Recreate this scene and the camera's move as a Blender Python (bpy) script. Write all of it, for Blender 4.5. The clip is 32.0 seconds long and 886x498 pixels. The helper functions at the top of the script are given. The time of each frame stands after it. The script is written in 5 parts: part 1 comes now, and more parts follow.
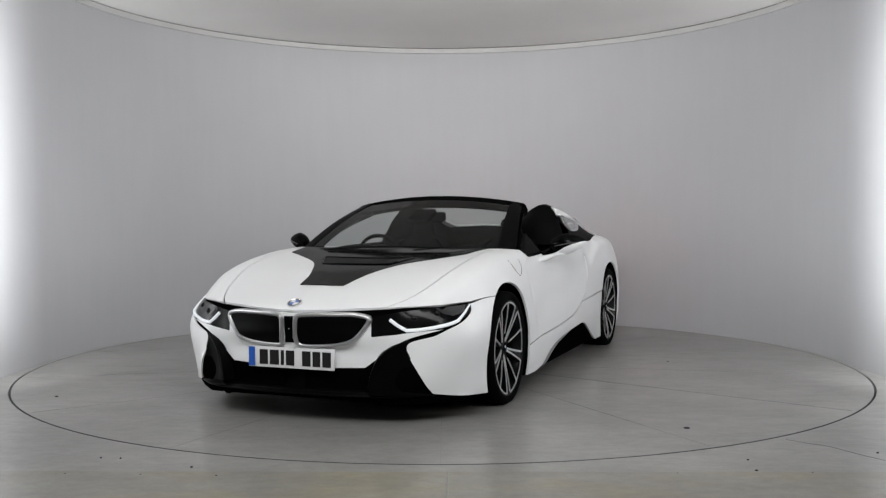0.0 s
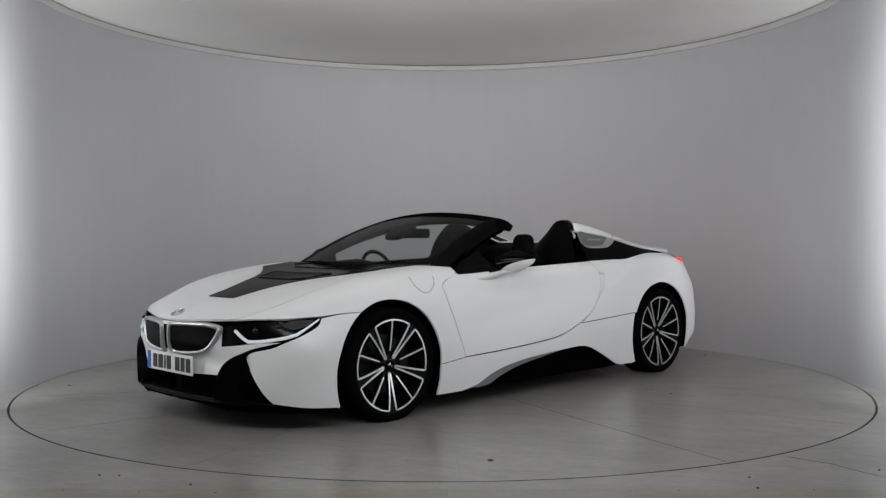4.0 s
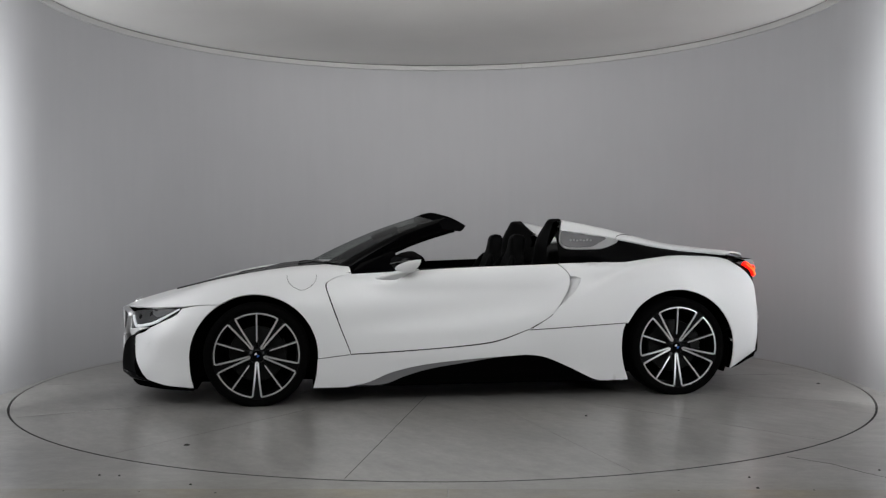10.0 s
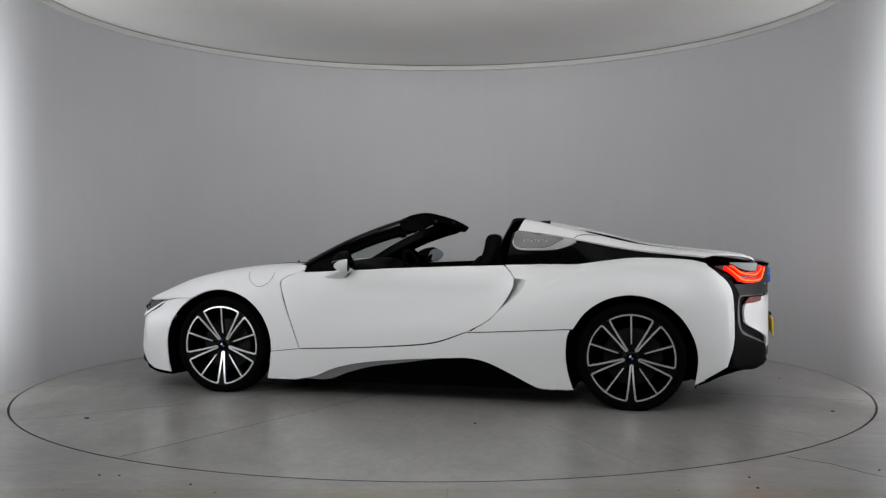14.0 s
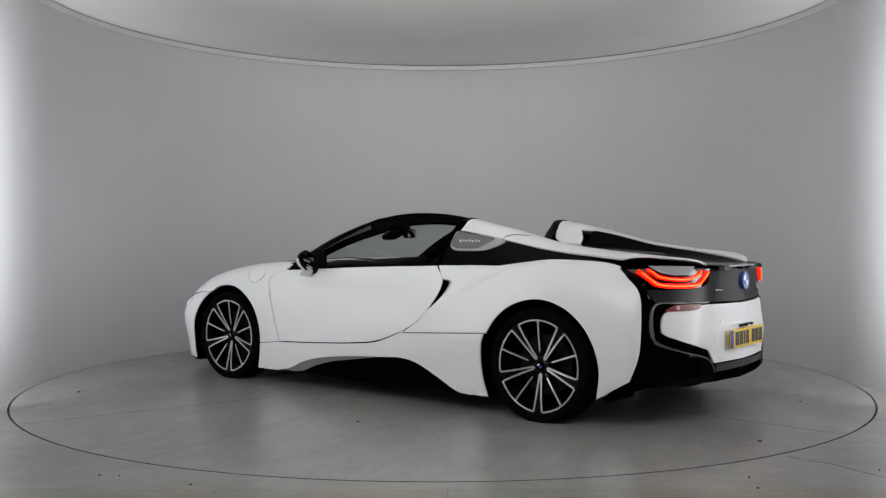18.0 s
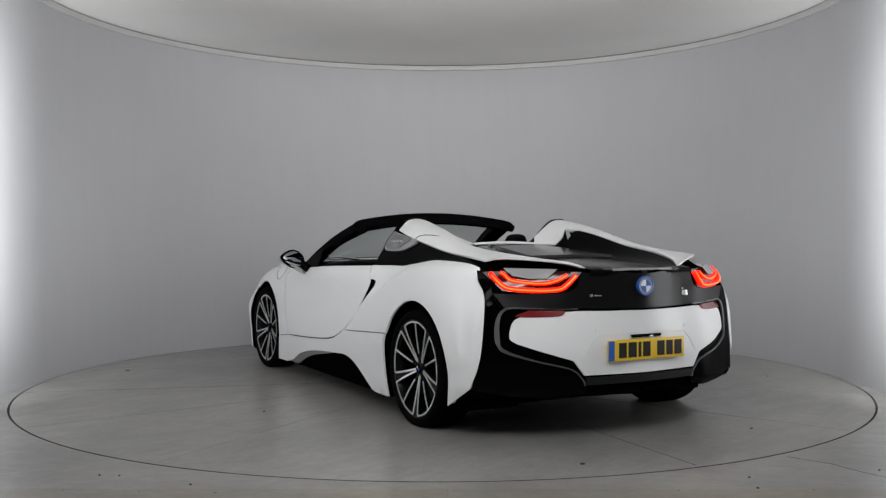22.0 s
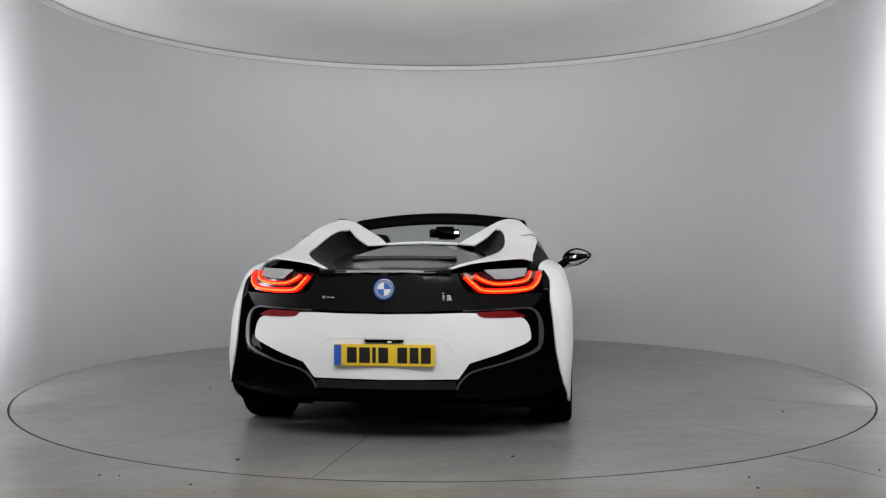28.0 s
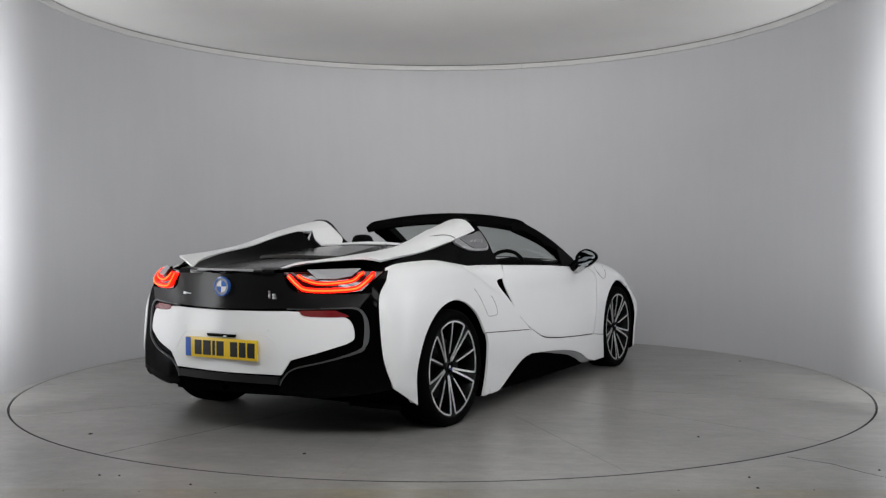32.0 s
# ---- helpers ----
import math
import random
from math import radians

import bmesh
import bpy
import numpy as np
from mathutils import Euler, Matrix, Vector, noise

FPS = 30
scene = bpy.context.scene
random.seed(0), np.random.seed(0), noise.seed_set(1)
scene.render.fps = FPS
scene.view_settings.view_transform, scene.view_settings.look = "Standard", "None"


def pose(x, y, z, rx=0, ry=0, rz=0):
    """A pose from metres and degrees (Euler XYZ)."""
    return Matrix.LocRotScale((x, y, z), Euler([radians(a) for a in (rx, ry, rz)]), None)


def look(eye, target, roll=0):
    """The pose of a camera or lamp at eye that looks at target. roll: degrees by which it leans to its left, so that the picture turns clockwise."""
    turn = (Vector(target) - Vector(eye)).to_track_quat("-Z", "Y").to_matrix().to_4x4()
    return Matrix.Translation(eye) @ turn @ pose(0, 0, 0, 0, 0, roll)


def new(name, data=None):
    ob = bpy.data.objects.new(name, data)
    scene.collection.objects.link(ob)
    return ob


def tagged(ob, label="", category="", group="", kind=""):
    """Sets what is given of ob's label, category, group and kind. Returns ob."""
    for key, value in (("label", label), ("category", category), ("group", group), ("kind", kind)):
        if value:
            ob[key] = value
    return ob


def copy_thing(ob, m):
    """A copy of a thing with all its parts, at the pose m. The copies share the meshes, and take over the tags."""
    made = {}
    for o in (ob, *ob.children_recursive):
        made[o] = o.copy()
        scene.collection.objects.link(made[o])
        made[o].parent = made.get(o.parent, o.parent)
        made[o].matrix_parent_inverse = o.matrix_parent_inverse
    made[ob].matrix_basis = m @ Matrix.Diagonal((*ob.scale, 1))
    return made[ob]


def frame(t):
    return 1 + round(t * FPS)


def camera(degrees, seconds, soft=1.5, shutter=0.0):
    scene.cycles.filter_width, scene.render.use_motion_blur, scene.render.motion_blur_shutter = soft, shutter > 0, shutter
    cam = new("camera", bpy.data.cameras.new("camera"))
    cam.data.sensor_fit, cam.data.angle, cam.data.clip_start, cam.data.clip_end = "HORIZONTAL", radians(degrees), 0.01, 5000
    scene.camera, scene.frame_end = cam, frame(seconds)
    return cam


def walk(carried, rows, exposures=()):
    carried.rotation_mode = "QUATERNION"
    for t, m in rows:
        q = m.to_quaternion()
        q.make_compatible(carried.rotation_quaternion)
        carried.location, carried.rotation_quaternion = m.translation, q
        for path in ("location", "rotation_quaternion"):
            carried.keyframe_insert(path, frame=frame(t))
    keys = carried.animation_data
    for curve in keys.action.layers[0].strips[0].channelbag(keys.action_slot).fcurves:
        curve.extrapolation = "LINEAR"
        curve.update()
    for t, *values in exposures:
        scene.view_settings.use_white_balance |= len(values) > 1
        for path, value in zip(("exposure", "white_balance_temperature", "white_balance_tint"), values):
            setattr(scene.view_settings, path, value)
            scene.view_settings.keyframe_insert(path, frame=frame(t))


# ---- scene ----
# The camera stands on a tripod outside the round photo booth; it tips a little in the first seconds.
cam = camera(50.35, 32.0, soft=1.3)
EYE = Vector((0.115, -7.101, 1.078))


def aim(tilt, turn=0.0):
    """Camera pose with a downward tilt and a turn to the left, in degrees."""
    a, b = radians(-0.88 - turn), radians(tilt)
    return look(EYE, EYE + Vector((math.sin(a), math.cos(a), -math.tan(b))), -0.16)


EXPOSURE = [(0, -0.02), (1, -0.13), (2, -0.38), (3, -0.46), (6, -0.59), (9, -0.54), (11, -0.52), (13, -0.50), (17, -0.42), (19, -0.38), (23, -0.29), (25, -0.08), (28, -0.05), (30, -0.11), (32, -0.20)]
walk(cam, [(0, aim(1.77)), (0.5, aim(1.77)), (1.0, aim(1.61)), (1.5, aim(1.11, 0.08)), (2.0, aim(0.61, 0.1)),
           (2.5, aim(0.61, 0.05)), (3.0, aim(0.72)), (3.5, aim(0.77)), (4.0, aim(0.77)), (32, aim(0.77))], EXPOSURE)

# Turn of the turntable in degrees, second by second.
TURN = {0: 3.16, 1: -2.76, 2: -8.74, 3: -14.76, 6: -32.77, 7: -38.68, 8: -44.63, 9: -50.59, 10: -56.60, 11: -62.67, 12: -68.74,
        13: -74.71, 14: -80.59, 17: -97.97, 18: -103.72, 19: -109.52, 20: -115.38, 21: -121.22, 22: -127.09, 23: -132.95,
        24: -138.84, 25: -144.66, 28: -162.24, 29: -168.02, 30: -173.91, 31: -179.84, 32: -185.74}
CAR_X, CAR_Y, CAR_HEADING = 0.057, 0.048, -113.38
CAR_SHIFT, CAR_YAW = -0.012, -0.25

# ---- light ----
world = bpy.data.worlds.new("world")
scene.world = world
world.use_nodes = True
world.node_tree.nodes["Background"].inputs[0].default_value = (0.8, 0.85, 0.95, 1)
world.node_tree.nodes["Background"].inputs[1].default_value = 0.02


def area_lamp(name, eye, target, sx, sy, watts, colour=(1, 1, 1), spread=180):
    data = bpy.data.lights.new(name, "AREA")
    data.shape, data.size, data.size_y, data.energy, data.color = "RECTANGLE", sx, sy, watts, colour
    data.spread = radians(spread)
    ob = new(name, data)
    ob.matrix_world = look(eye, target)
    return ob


# upright strips that wash the wall's ends, upright panels at the booth's mouth; added unseen fills: a soft light over
# it, high gridded lights by the camera, an uplight
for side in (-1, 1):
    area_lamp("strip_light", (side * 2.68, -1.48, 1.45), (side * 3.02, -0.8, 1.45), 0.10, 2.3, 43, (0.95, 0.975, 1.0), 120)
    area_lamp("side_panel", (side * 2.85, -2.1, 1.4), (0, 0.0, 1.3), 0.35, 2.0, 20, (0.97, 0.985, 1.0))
# added fill lamps with no known fitting: front, camera side, ceiling
area_lamp("front_fill", (0, -4.3, 2.3), (0, -2.8, 0), 3.6, 1.0, 37, (0.98, 0.99, 1.0), 112)
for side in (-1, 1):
    area_lamp("camera_fill", (side * 0.8, -6.6, 2.6), (side * 0.35, 3.0, 2.35), 1.6, 1.3, 12.5, (0.98, 0.99, 1.0), 47)
area_lamp("ceiling_fill", (0, -2.4, 2.3), (0, 0.2, 3.3), 2.6, 0.16, 26, (1.0, 0.985, 0.97), 90)
# ---- materials ----
def material(name, colour, rough=0.5, metal=0.0, coat=0.0, coat_rough=0.06, var=0.0, var_scale=6.0, grain=0.0, grain_scale=300.0, bump=0.0, bump_scale=60.0,
             rough_var=0.0, glow=None, spec=0.5):
    """A surface with slow and fine variation of colour, gloss and relief in object space."""
    m = bpy.data.materials.new(name)
    m.use_nodes = True
    nt = m.node_tree
    b = nt.nodes["Principled BSDF"]
    b.inputs["Base Color"].default_value = (*colour, 1)
    b.inputs["Roughness"].default_value = rough
    b.inputs["Metallic"].default_value = metal
    b.inputs["Coat Weight"].default_value = coat
    b.inputs["Coat Roughness"].default_value = coat_rough
    b.inputs["Specular IOR Level"].default_value = spec
    tc = nt.nodes.new("ShaderNodeTexCoord")

    def noise_node(scale, detail=4.0):
        n = nt.nodes.new("ShaderNodeTexNoise")
        n.inputs["Scale"].default_value, n.inputs["Detail"].default_value = scale, detail
        nt.links.new(tc.outputs["Object"], n.inputs["Vector"])
        return n.outputs["Fac"]

    if var or grain:
        last = None
        for amount, scale in ((var, var_scale), (grain, grain_scale)):
            if not amount:
                continue
            mr = nt.nodes.new("ShaderNodeMapRange")
            mr.inputs["From Min"].default_value, mr.inputs["From Max"].default_value = 0.25, 0.75
            mr.inputs["To Min"].default_value, mr.inputs["To Max"].default_value = 1 - amount, 1 + amount
            nt.links.new(noise_node(scale), mr.inputs["Value"])
            if last is None:
                last = mr.outputs["Result"]
            else:
                mu = nt.nodes.new("ShaderNodeMath")
                mu.operation = "MULTIPLY"
                nt.links.new(last, mu.inputs[0])
                nt.links.new(mr.outputs["Result"], mu.inputs[1])
                last = mu.outputs[0]
        vm = nt.nodes.new("ShaderNodeVectorMath")
        vm.operation = "SCALE"
        vm.inputs[0].default_value = colour
        nt.links.new(last, vm.inputs["Scale"])
        nt.links.new(vm.outputs["Vector"], b.inputs["Base Color"])
    if rough_var:
        mr = nt.nodes.new("ShaderNodeMapRange")
        mr.inputs["To Min"].default_value, mr.inputs["To Max"].default_value = max(0.0, rough - rough_var), rough + rough_var
        nt.links.new(noise_node(var_scale * 1.7), mr.inputs["Value"])
        nt.links.new(mr.outputs["Result"], b.inputs["Roughness"])
    if bump:
        bn = nt.nodes.new("ShaderNodeBump")
        bn.inputs["Strength"].default_value, bn.inputs["Distance"].default_value = bump, 0.004
        nt.links.new(noise_node(bump_scale), bn.inputs["Height"])
        nt.links.new(bn.outputs["Normal"], b.inputs["Normal"])
    if glow:
        b.inputs["Emission Color"].default_value = (*glow[0], 1)
        b.inputs["Emission Strength"].default_value = glow[1]
    return m


def glass(name, tint, rough=0.0, mirror=1.0):
    """Thin glass: it lets straight rays through, tinted, and mirrors by its angle."""
    m = bpy.data.materials.new(name)
    m.use_nodes = True
    nt = m.node_tree
    nt.nodes.remove(nt.nodes["Principled BSDF"])
    out = nt.nodes["Material Output"]
    tr, gl, mix, fr, pw, ad = (nt.nodes.new(k) for k in ("ShaderNodeBsdfTransparent", "ShaderNodeBsdfGlossy", "ShaderNodeMixShader", "ShaderNodeLayerWeight", "ShaderNodeMath", "ShaderNodeMath"))
    tr.inputs["Color"].default_value = (*tint, 1)
    gl.inputs["Roughness"].default_value = rough
    gl.inputs["Color"].default_value = (mirror, mirror, mirror, 1)
    fr.inputs["Blend"].default_value = 0.5
    pw.operation, ad.operation = "POWER", "MULTIPLY_ADD"
    pw.inputs[1].default_value = 4.0
    ad.inputs[1].default_value, ad.inputs[2].default_value = 0.6, 0.05
    nt.links.new(fr.outputs["Facing"], pw.inputs[0])
    nt.links.new(pw.outputs[0], ad.inputs[0])
    nt.links.new(ad.outputs[0], mix.inputs[0])
    nt.links.new(tr.outputs[0], mix.inputs[1])
    nt.links.new(gl.outputs[0], mix.inputs[2])
    nt.links.new(mix.outputs[0], out.inputs["Surface"])
    return m


WALL = material("wall_paint", (0.405, 0.403, 0.411), 0.7, var=0.03, var_scale=0.9, grain=0.014, grain_scale=14, bump=0.05, bump_scale=25)
streaks = WALL.node_tree
for n in [n for n in streaks.nodes if n.type == "TEX_NOISE" and n.inputs["Scale"].default_value == 14]:
    mp = streaks.nodes.new("ShaderNodeMapping")
    mp.inputs["Scale"].default_value = (1.0, 1.0, 0.09)
    streaks.links.new(n.inputs["Vector"].links[0].from_socket, mp.inputs["Vector"])
    streaks.links.new(mp.outputs["Vector"], n.inputs["Vector"])
CEIL = material("ceiling_paint", (0.8, 0.785, 0.765), 0.8, var=0.03, var_scale=1.2)
BAND = material("rim_trim", (0.47, 0.465, 0.455), 0.6, var=0.05, var_scale=5)


def worn_floor(name, colour, stain, rough, stain_amount):
    """Trowelled resin: cloudy tone, trowel streaks, stains, specks and an uneven polish."""
    m = material(name, colour, rough, spec=0.5)
    nt = m.node_tree
    b = nt.nodes["Principled BSDF"]
    tc = next(n for n in nt.nodes if n.type == "TEX_COORD")

    def tex(scale, detail, stretch=(1, 1, 1), rough_=0.55, turn=0.0):
        mp, n = nt.nodes.new("ShaderNodeMapping"), nt.nodes.new("ShaderNodeTexNoise")
        mp.inputs["Scale"].default_value = stretch
        mp.inputs["Rotation"].default_value = (0, 0, turn)
        n.inputs["Scale"].default_value, n.inputs["Detail"].default_value, n.inputs["Roughness"].default_value = scale, detail, rough_
        nt.links.new(tc.outputs["Object"], mp.inputs["Vector"])
        nt.links.new(mp.outputs["Vector"], n.inputs["Vector"])
        return n.outputs["Fac"]

    def span(value, lo, hi, to_lo, to_hi):
        mr = nt.nodes.new("ShaderNodeMapRange")
        for k, v in (("From Min", lo), ("From Max", hi), ("To Min", to_lo), ("To Max", to_hi)):
            mr.inputs[k].default_value = v
        nt.links.new(value, mr.inputs["Value"])
        return mr.outputs["Result"]

    def times(p, q):
        mu = nt.nodes.new("ShaderNodeMath")
        mu.operation = "MULTIPLY"
        nt.links.new(p, mu.inputs[0])
        nt.links.new(q, mu.inputs[1])
        return mu.outputs[0]

    tone = times(span(tex(0.9, 5), 0.3, 0.7, 0.86, 1.14), span(tex(3.0, 5, (1, 2.2, 1), 0.6, 0.5), 0.3, 0.7, 0.87, 1.13))
    tone = times(times(tone, span(tex(14, 5, (1, 1.5, 1), 0.65), 0.3, 0.7, 0.86, 1.14)), span(tex(60, 3), 0.25, 0.75, 0.93, 1.07))
    mix = nt.nodes.new("ShaderNodeMix")
    mix.data_type = "RGBA"
    mix.inputs["A"].default_value, mix.inputs["B"].default_value = (*colour, 1), (*stain, 1)
    nt.links.new(times(span(tex(1.7, 6, (1, 2.0, 1)), 0.46, 0.66, 0.0, stain_amount), span(tex(9.0, 4), 0.3, 0.7, 0.5, 1.0)), mix.inputs["Factor"])
    vm = nt.nodes.new("ShaderNodeVectorMath")
    vm.operation = "SCALE"
    nt.links.new(mix.outputs["Result"], vm.inputs[0])
    nt.links.new(tone, vm.inputs["Scale"])
    nt.links.new(vm.outputs["Vector"], b.inputs["Base Color"])
    nt.links.new(span(tex(3.0, 5, (1, 2.5, 1), 0.6, 0.3), 0.3, 0.7, rough - 0.025, rough + 0.035), b.inputs["Roughness"])
    return m


FLOOR = worn_floor("resin_floor", (0.235, 0.23, 0.218), (0.195, 0.19, 0.176), 0.3, 0.5)
APRON = worn_floor("stained_resin", (0.205, 0.197, 0.17), (0.22, 0.19, 0.115), 0.3, 0.8)
GAP = material("dark_joint", (0.03, 0.03, 0.03), 0.8)
SEAM = material("seam_filler", (0.05, 0.05, 0.048), 0.7)
FAINT_SEAM = material("worn_seam_filler", (0.19, 0.186, 0.175), 0.35)
DIRT = material("dirt_spot", (0.02, 0.02, 0.018), 0.7)
OUTER = material("outer_room_paint", (0.3, 0.3, 0.3), 0.8, var=0.05, var_scale=1.0)
PAINT = material("white_car_paint", (0.79, 0.795, 0.798), 0.5, coat=0.5, coat_rough=0.2, grain=0.012, grain_scale=900)
BLACK = material("black_gloss", (0.0012, 0.0012, 0.0014), 0.3, coat=0.14, spec=0.0)
SATIN = material("black_satin", (0.0016, 0.0016, 0.0018), 0.4, grain=0.1, grain_scale=400, spec=0.04)
PLASTIC = material("black_plastic", (0.003, 0.003, 0.003), 0.6, grain=0.15, grain_scale=500, bump=0.05, bump_scale=400, spec=0.03)
# matt black of the underbody, also put in as shade in slots and wheels
VOID = material("underbody_and_shade_black", (0.0015, 0.0015, 0.0015), 0.9, spec=0.0)
SILL_GREY = material("grey_sill_blade", (0.17, 0.17, 0.175), 0.38, grain=0.06, grain_scale=300, spec=0.5)
RUBBER = material("tyre_rubber", (0.0025, 0.0025, 0.0025), 0.8, var=0.15, var_scale=20, bump=0.08, bump_scale=300, spec=0.02)
ALLOY = material("machined_alloy", (0.88, 0.88, 0.88), 0.28, metal=0.85, grain=0.03, grain_scale=600)
DARK_ALLOY = material("black_wheel_paint", (0.0025, 0.0025, 0.0027), 0.35, coat=0.12, spec=0.1)
STEEL = material("brake_steel", (0.02, 0.02, 0.02), 0.45, metal=1.0, var=0.1, var_scale=30)
SILVER = material("silver_trim", (0.42, 0.42, 0.43), 0.35, metal=0.6)
FRAME = material("satin_silver_frame", (0.54, 0.54, 0.55), 0.3, metal=0.85, grain=0.02, grain_scale=500)
CHROME = material("satin_chrome", (0.7, 0.7, 0.71), 0.26, metal=1.0)
LEATHER = material("black_leather", (0.0028, 0.0028, 0.003), 0.55, var=0.1, var_scale=12, bump=0.12, bump_scale=180, spec=0.03)
WHITEPL = material("white_plate", (0.75, 0.75, 0.75), 0.35)
YELLOWPL = material("yellow_plate", (0.75, 0.5, 0.03), 0.35, grain=0.02, grain_scale=200)
BLUE = material("plate_blue", (0.02, 0.1, 0.45), 0.4)
INK = material("plate_black", (0.01, 0.01, 0.01), 0.4)
BADGE_BLUE = material("badge_blue", (0.03, 0.12, 0.45), 0.3, coat=1.0)
BADGE_WHITE = material("badge_white", (0.75, 0.76, 0.78), 0.3, coat=1.0)
LAMP_RED = material("tail_lamp_glow", (0.2, 0.002, 0.001), 0.25, glow=((1.0, 0.006, 0.002), 4.6), spec=0.2)
LAMP_RED_CORE = material("tail_lamp_core", (0.5, 0.05, 0.02), 0.25, glow=((1.0, 0.085, 0.008), 4.0))
RED_LENS = material("dark_red_lens", (0.035, 0.0015, 0.0015), 0.2, coat=0.8)
RED_GLASS = material("red_reflector", (0.16, 0.006, 0.008), 0.25, coat=0.25)
BADGE_GREY = material("badge_grey_ring", (0.25, 0.26, 0.28), 0.3, coat=1.0)
BADGE_RING = material("badge_dark_ring", (0.012, 0.016, 0.03), 0.3, coat=1.0)
LAMP_WHITE = material("day_light_glow", (0.55, 0.55, 0.56), 0.2, glow=((0.9, 0.95, 1.0), 0.42))
LENS = material("lamp_lens", (0.003, 0.003, 0.0033), 0.2, coat=0.2, spec=0.15)
LAMP_DIM = material("lamp_dim_grey", (0.03, 0.03, 0.032), 0.35, coat=0.3, var=0.35, var_scale=30)
LAMP_GREY = material("lamp_grey_inside", (0.3, 0.3, 0.31), 0.4)
DECK_BLACK = material("deck_black", (0.002, 0.002, 0.0022), 0.3, coat=0.9, coat_rough=0.14, spec=0.0)
INSERT_BLACK = material("bonnet_insert_black", (0.0018, 0.0018, 0.002), 0.3, coat=0.42, coat_rough=0.1, spec=0.0)
DIFFUSER_GREY = material("diffuser_grey", (0.010, 0.010, 0.0105), 0.4, grain=0.1, grain_scale=400, spec=0.3)
SOFT_BLACK = material("matt_black_trim", (0.0035, 0.0035, 0.0037), 0.6, grain=0.15, grain_scale=500, spec=0.0)
SKIRT = material("dark_skirt_plastic", (0.006, 0.006, 0.007), 0.32, grain=0.1, grain_scale=400, spec=0.35)
TRIM_GREY = material("satin_grey_edge", (0.15, 0.15, 0.155), 0.35, metal=0.75)
PIANO = material("piano_black", (0.006, 0.006, 0.0063), 0.25, coat=0.6, coat_rough=0.28, spec=0.0)
SCREEN = glass("windscreen_glass", (0.66, 0.70, 0.685), 0.0, 0.4)
MIRROR = material("mirror_glass", (0.36, 0.39, 0.41), 0.02, metal=1.0)
GREYGLASS = material("grey_quarter_panel", (0.12, 0.12, 0.125), 0.25, coat=1.0)
# ---- mesh tools ----
def mesh_object(name, bm, mat, parent=None, smooth=True, mats=None):
    me = bpy.data.meshes.new(name)
    bm.to_mesh(me)
    bm.free()
    for m in (mats or [mat]):
        me.materials.append(m)
    if smooth:
        me.shade_smooth()
    ob = new(name, me)
    if parent is not None:
        ob.parent = parent
    return ob


def part(name, bm, mat, parent, label="", smooth=True, mats=None):
    ob = mesh_object(name, bm, mat, parent, smooth, mats)
    return tagged(ob, label) if label else ob


def soften(bm, angle=35):
    """Marks edges sharper than the angle as sharp, for smooth shading."""
    for e in bm.edges:
        if len(e.link_faces) != 2 or e.calc_face_angle(0.0) > radians(angle):
            e.smooth = False
    return bm


def box(cx, cy, cz, sx, sy, sz, bevel=0.0, m=None, seg=2):
    bm = bmesh.new()
    bmesh.ops.create_cube(bm, size=1.0, matrix=Matrix.Translation((cx, cy, cz)) @ Matrix.Diagonal((sx, sy, sz, 1)))
    if bevel:
        bmesh.ops.bevel(bm, geom=bm.edges[:], offset=bevel, segments=seg, affect="EDGES", profile=0.6)
    if m is not None:
        bmesh.ops.transform(bm, matrix=m, verts=bm.verts[:])
    return soften(bm)


def join_bm(*bms):
    out = bmesh.new()
    for b in bms:
        me = bpy.data.meshes.new("tmp")
        b.to_mesh(me)
        b.free()
        out.from_mesh(me)
        bpy.data.meshes.remove(me)
    return out


def lathe(profile, n=64, a0=0.0, a1=2 * math.pi, axis="z"):
    """Turns a list of (radius, height) round the z or y axis."""
    bm = bmesh.new()
    full = abs(a1 - a0 - 2 * math.pi) < 1e-6
    rows = []
    for i in range(n if full else n + 1):
        a = a0 + (a1 - a0) * i / n
        c, s = math.cos(a), math.sin(a)
        rows.append([bm.verts.new((r * c, r * s, h) if axis == "z" else (r * c, h, r * s)) for r, h in profile])
    for i in range(n):
        p, q = rows[i], rows[(i + 1) % len(rows)]
        for j in range(len(profile) - 1):
            try:
                bm.faces.new((p[j], q[j], q[j + 1], p[j + 1]))
            except ValueError:
                pass
    bmesh.ops.remove_doubles(bm, verts=bm.verts[:], dist=1e-6)
    bmesh.ops.recalc_face_normals(bm, faces=bm.faces[:])
    return soften(bm)


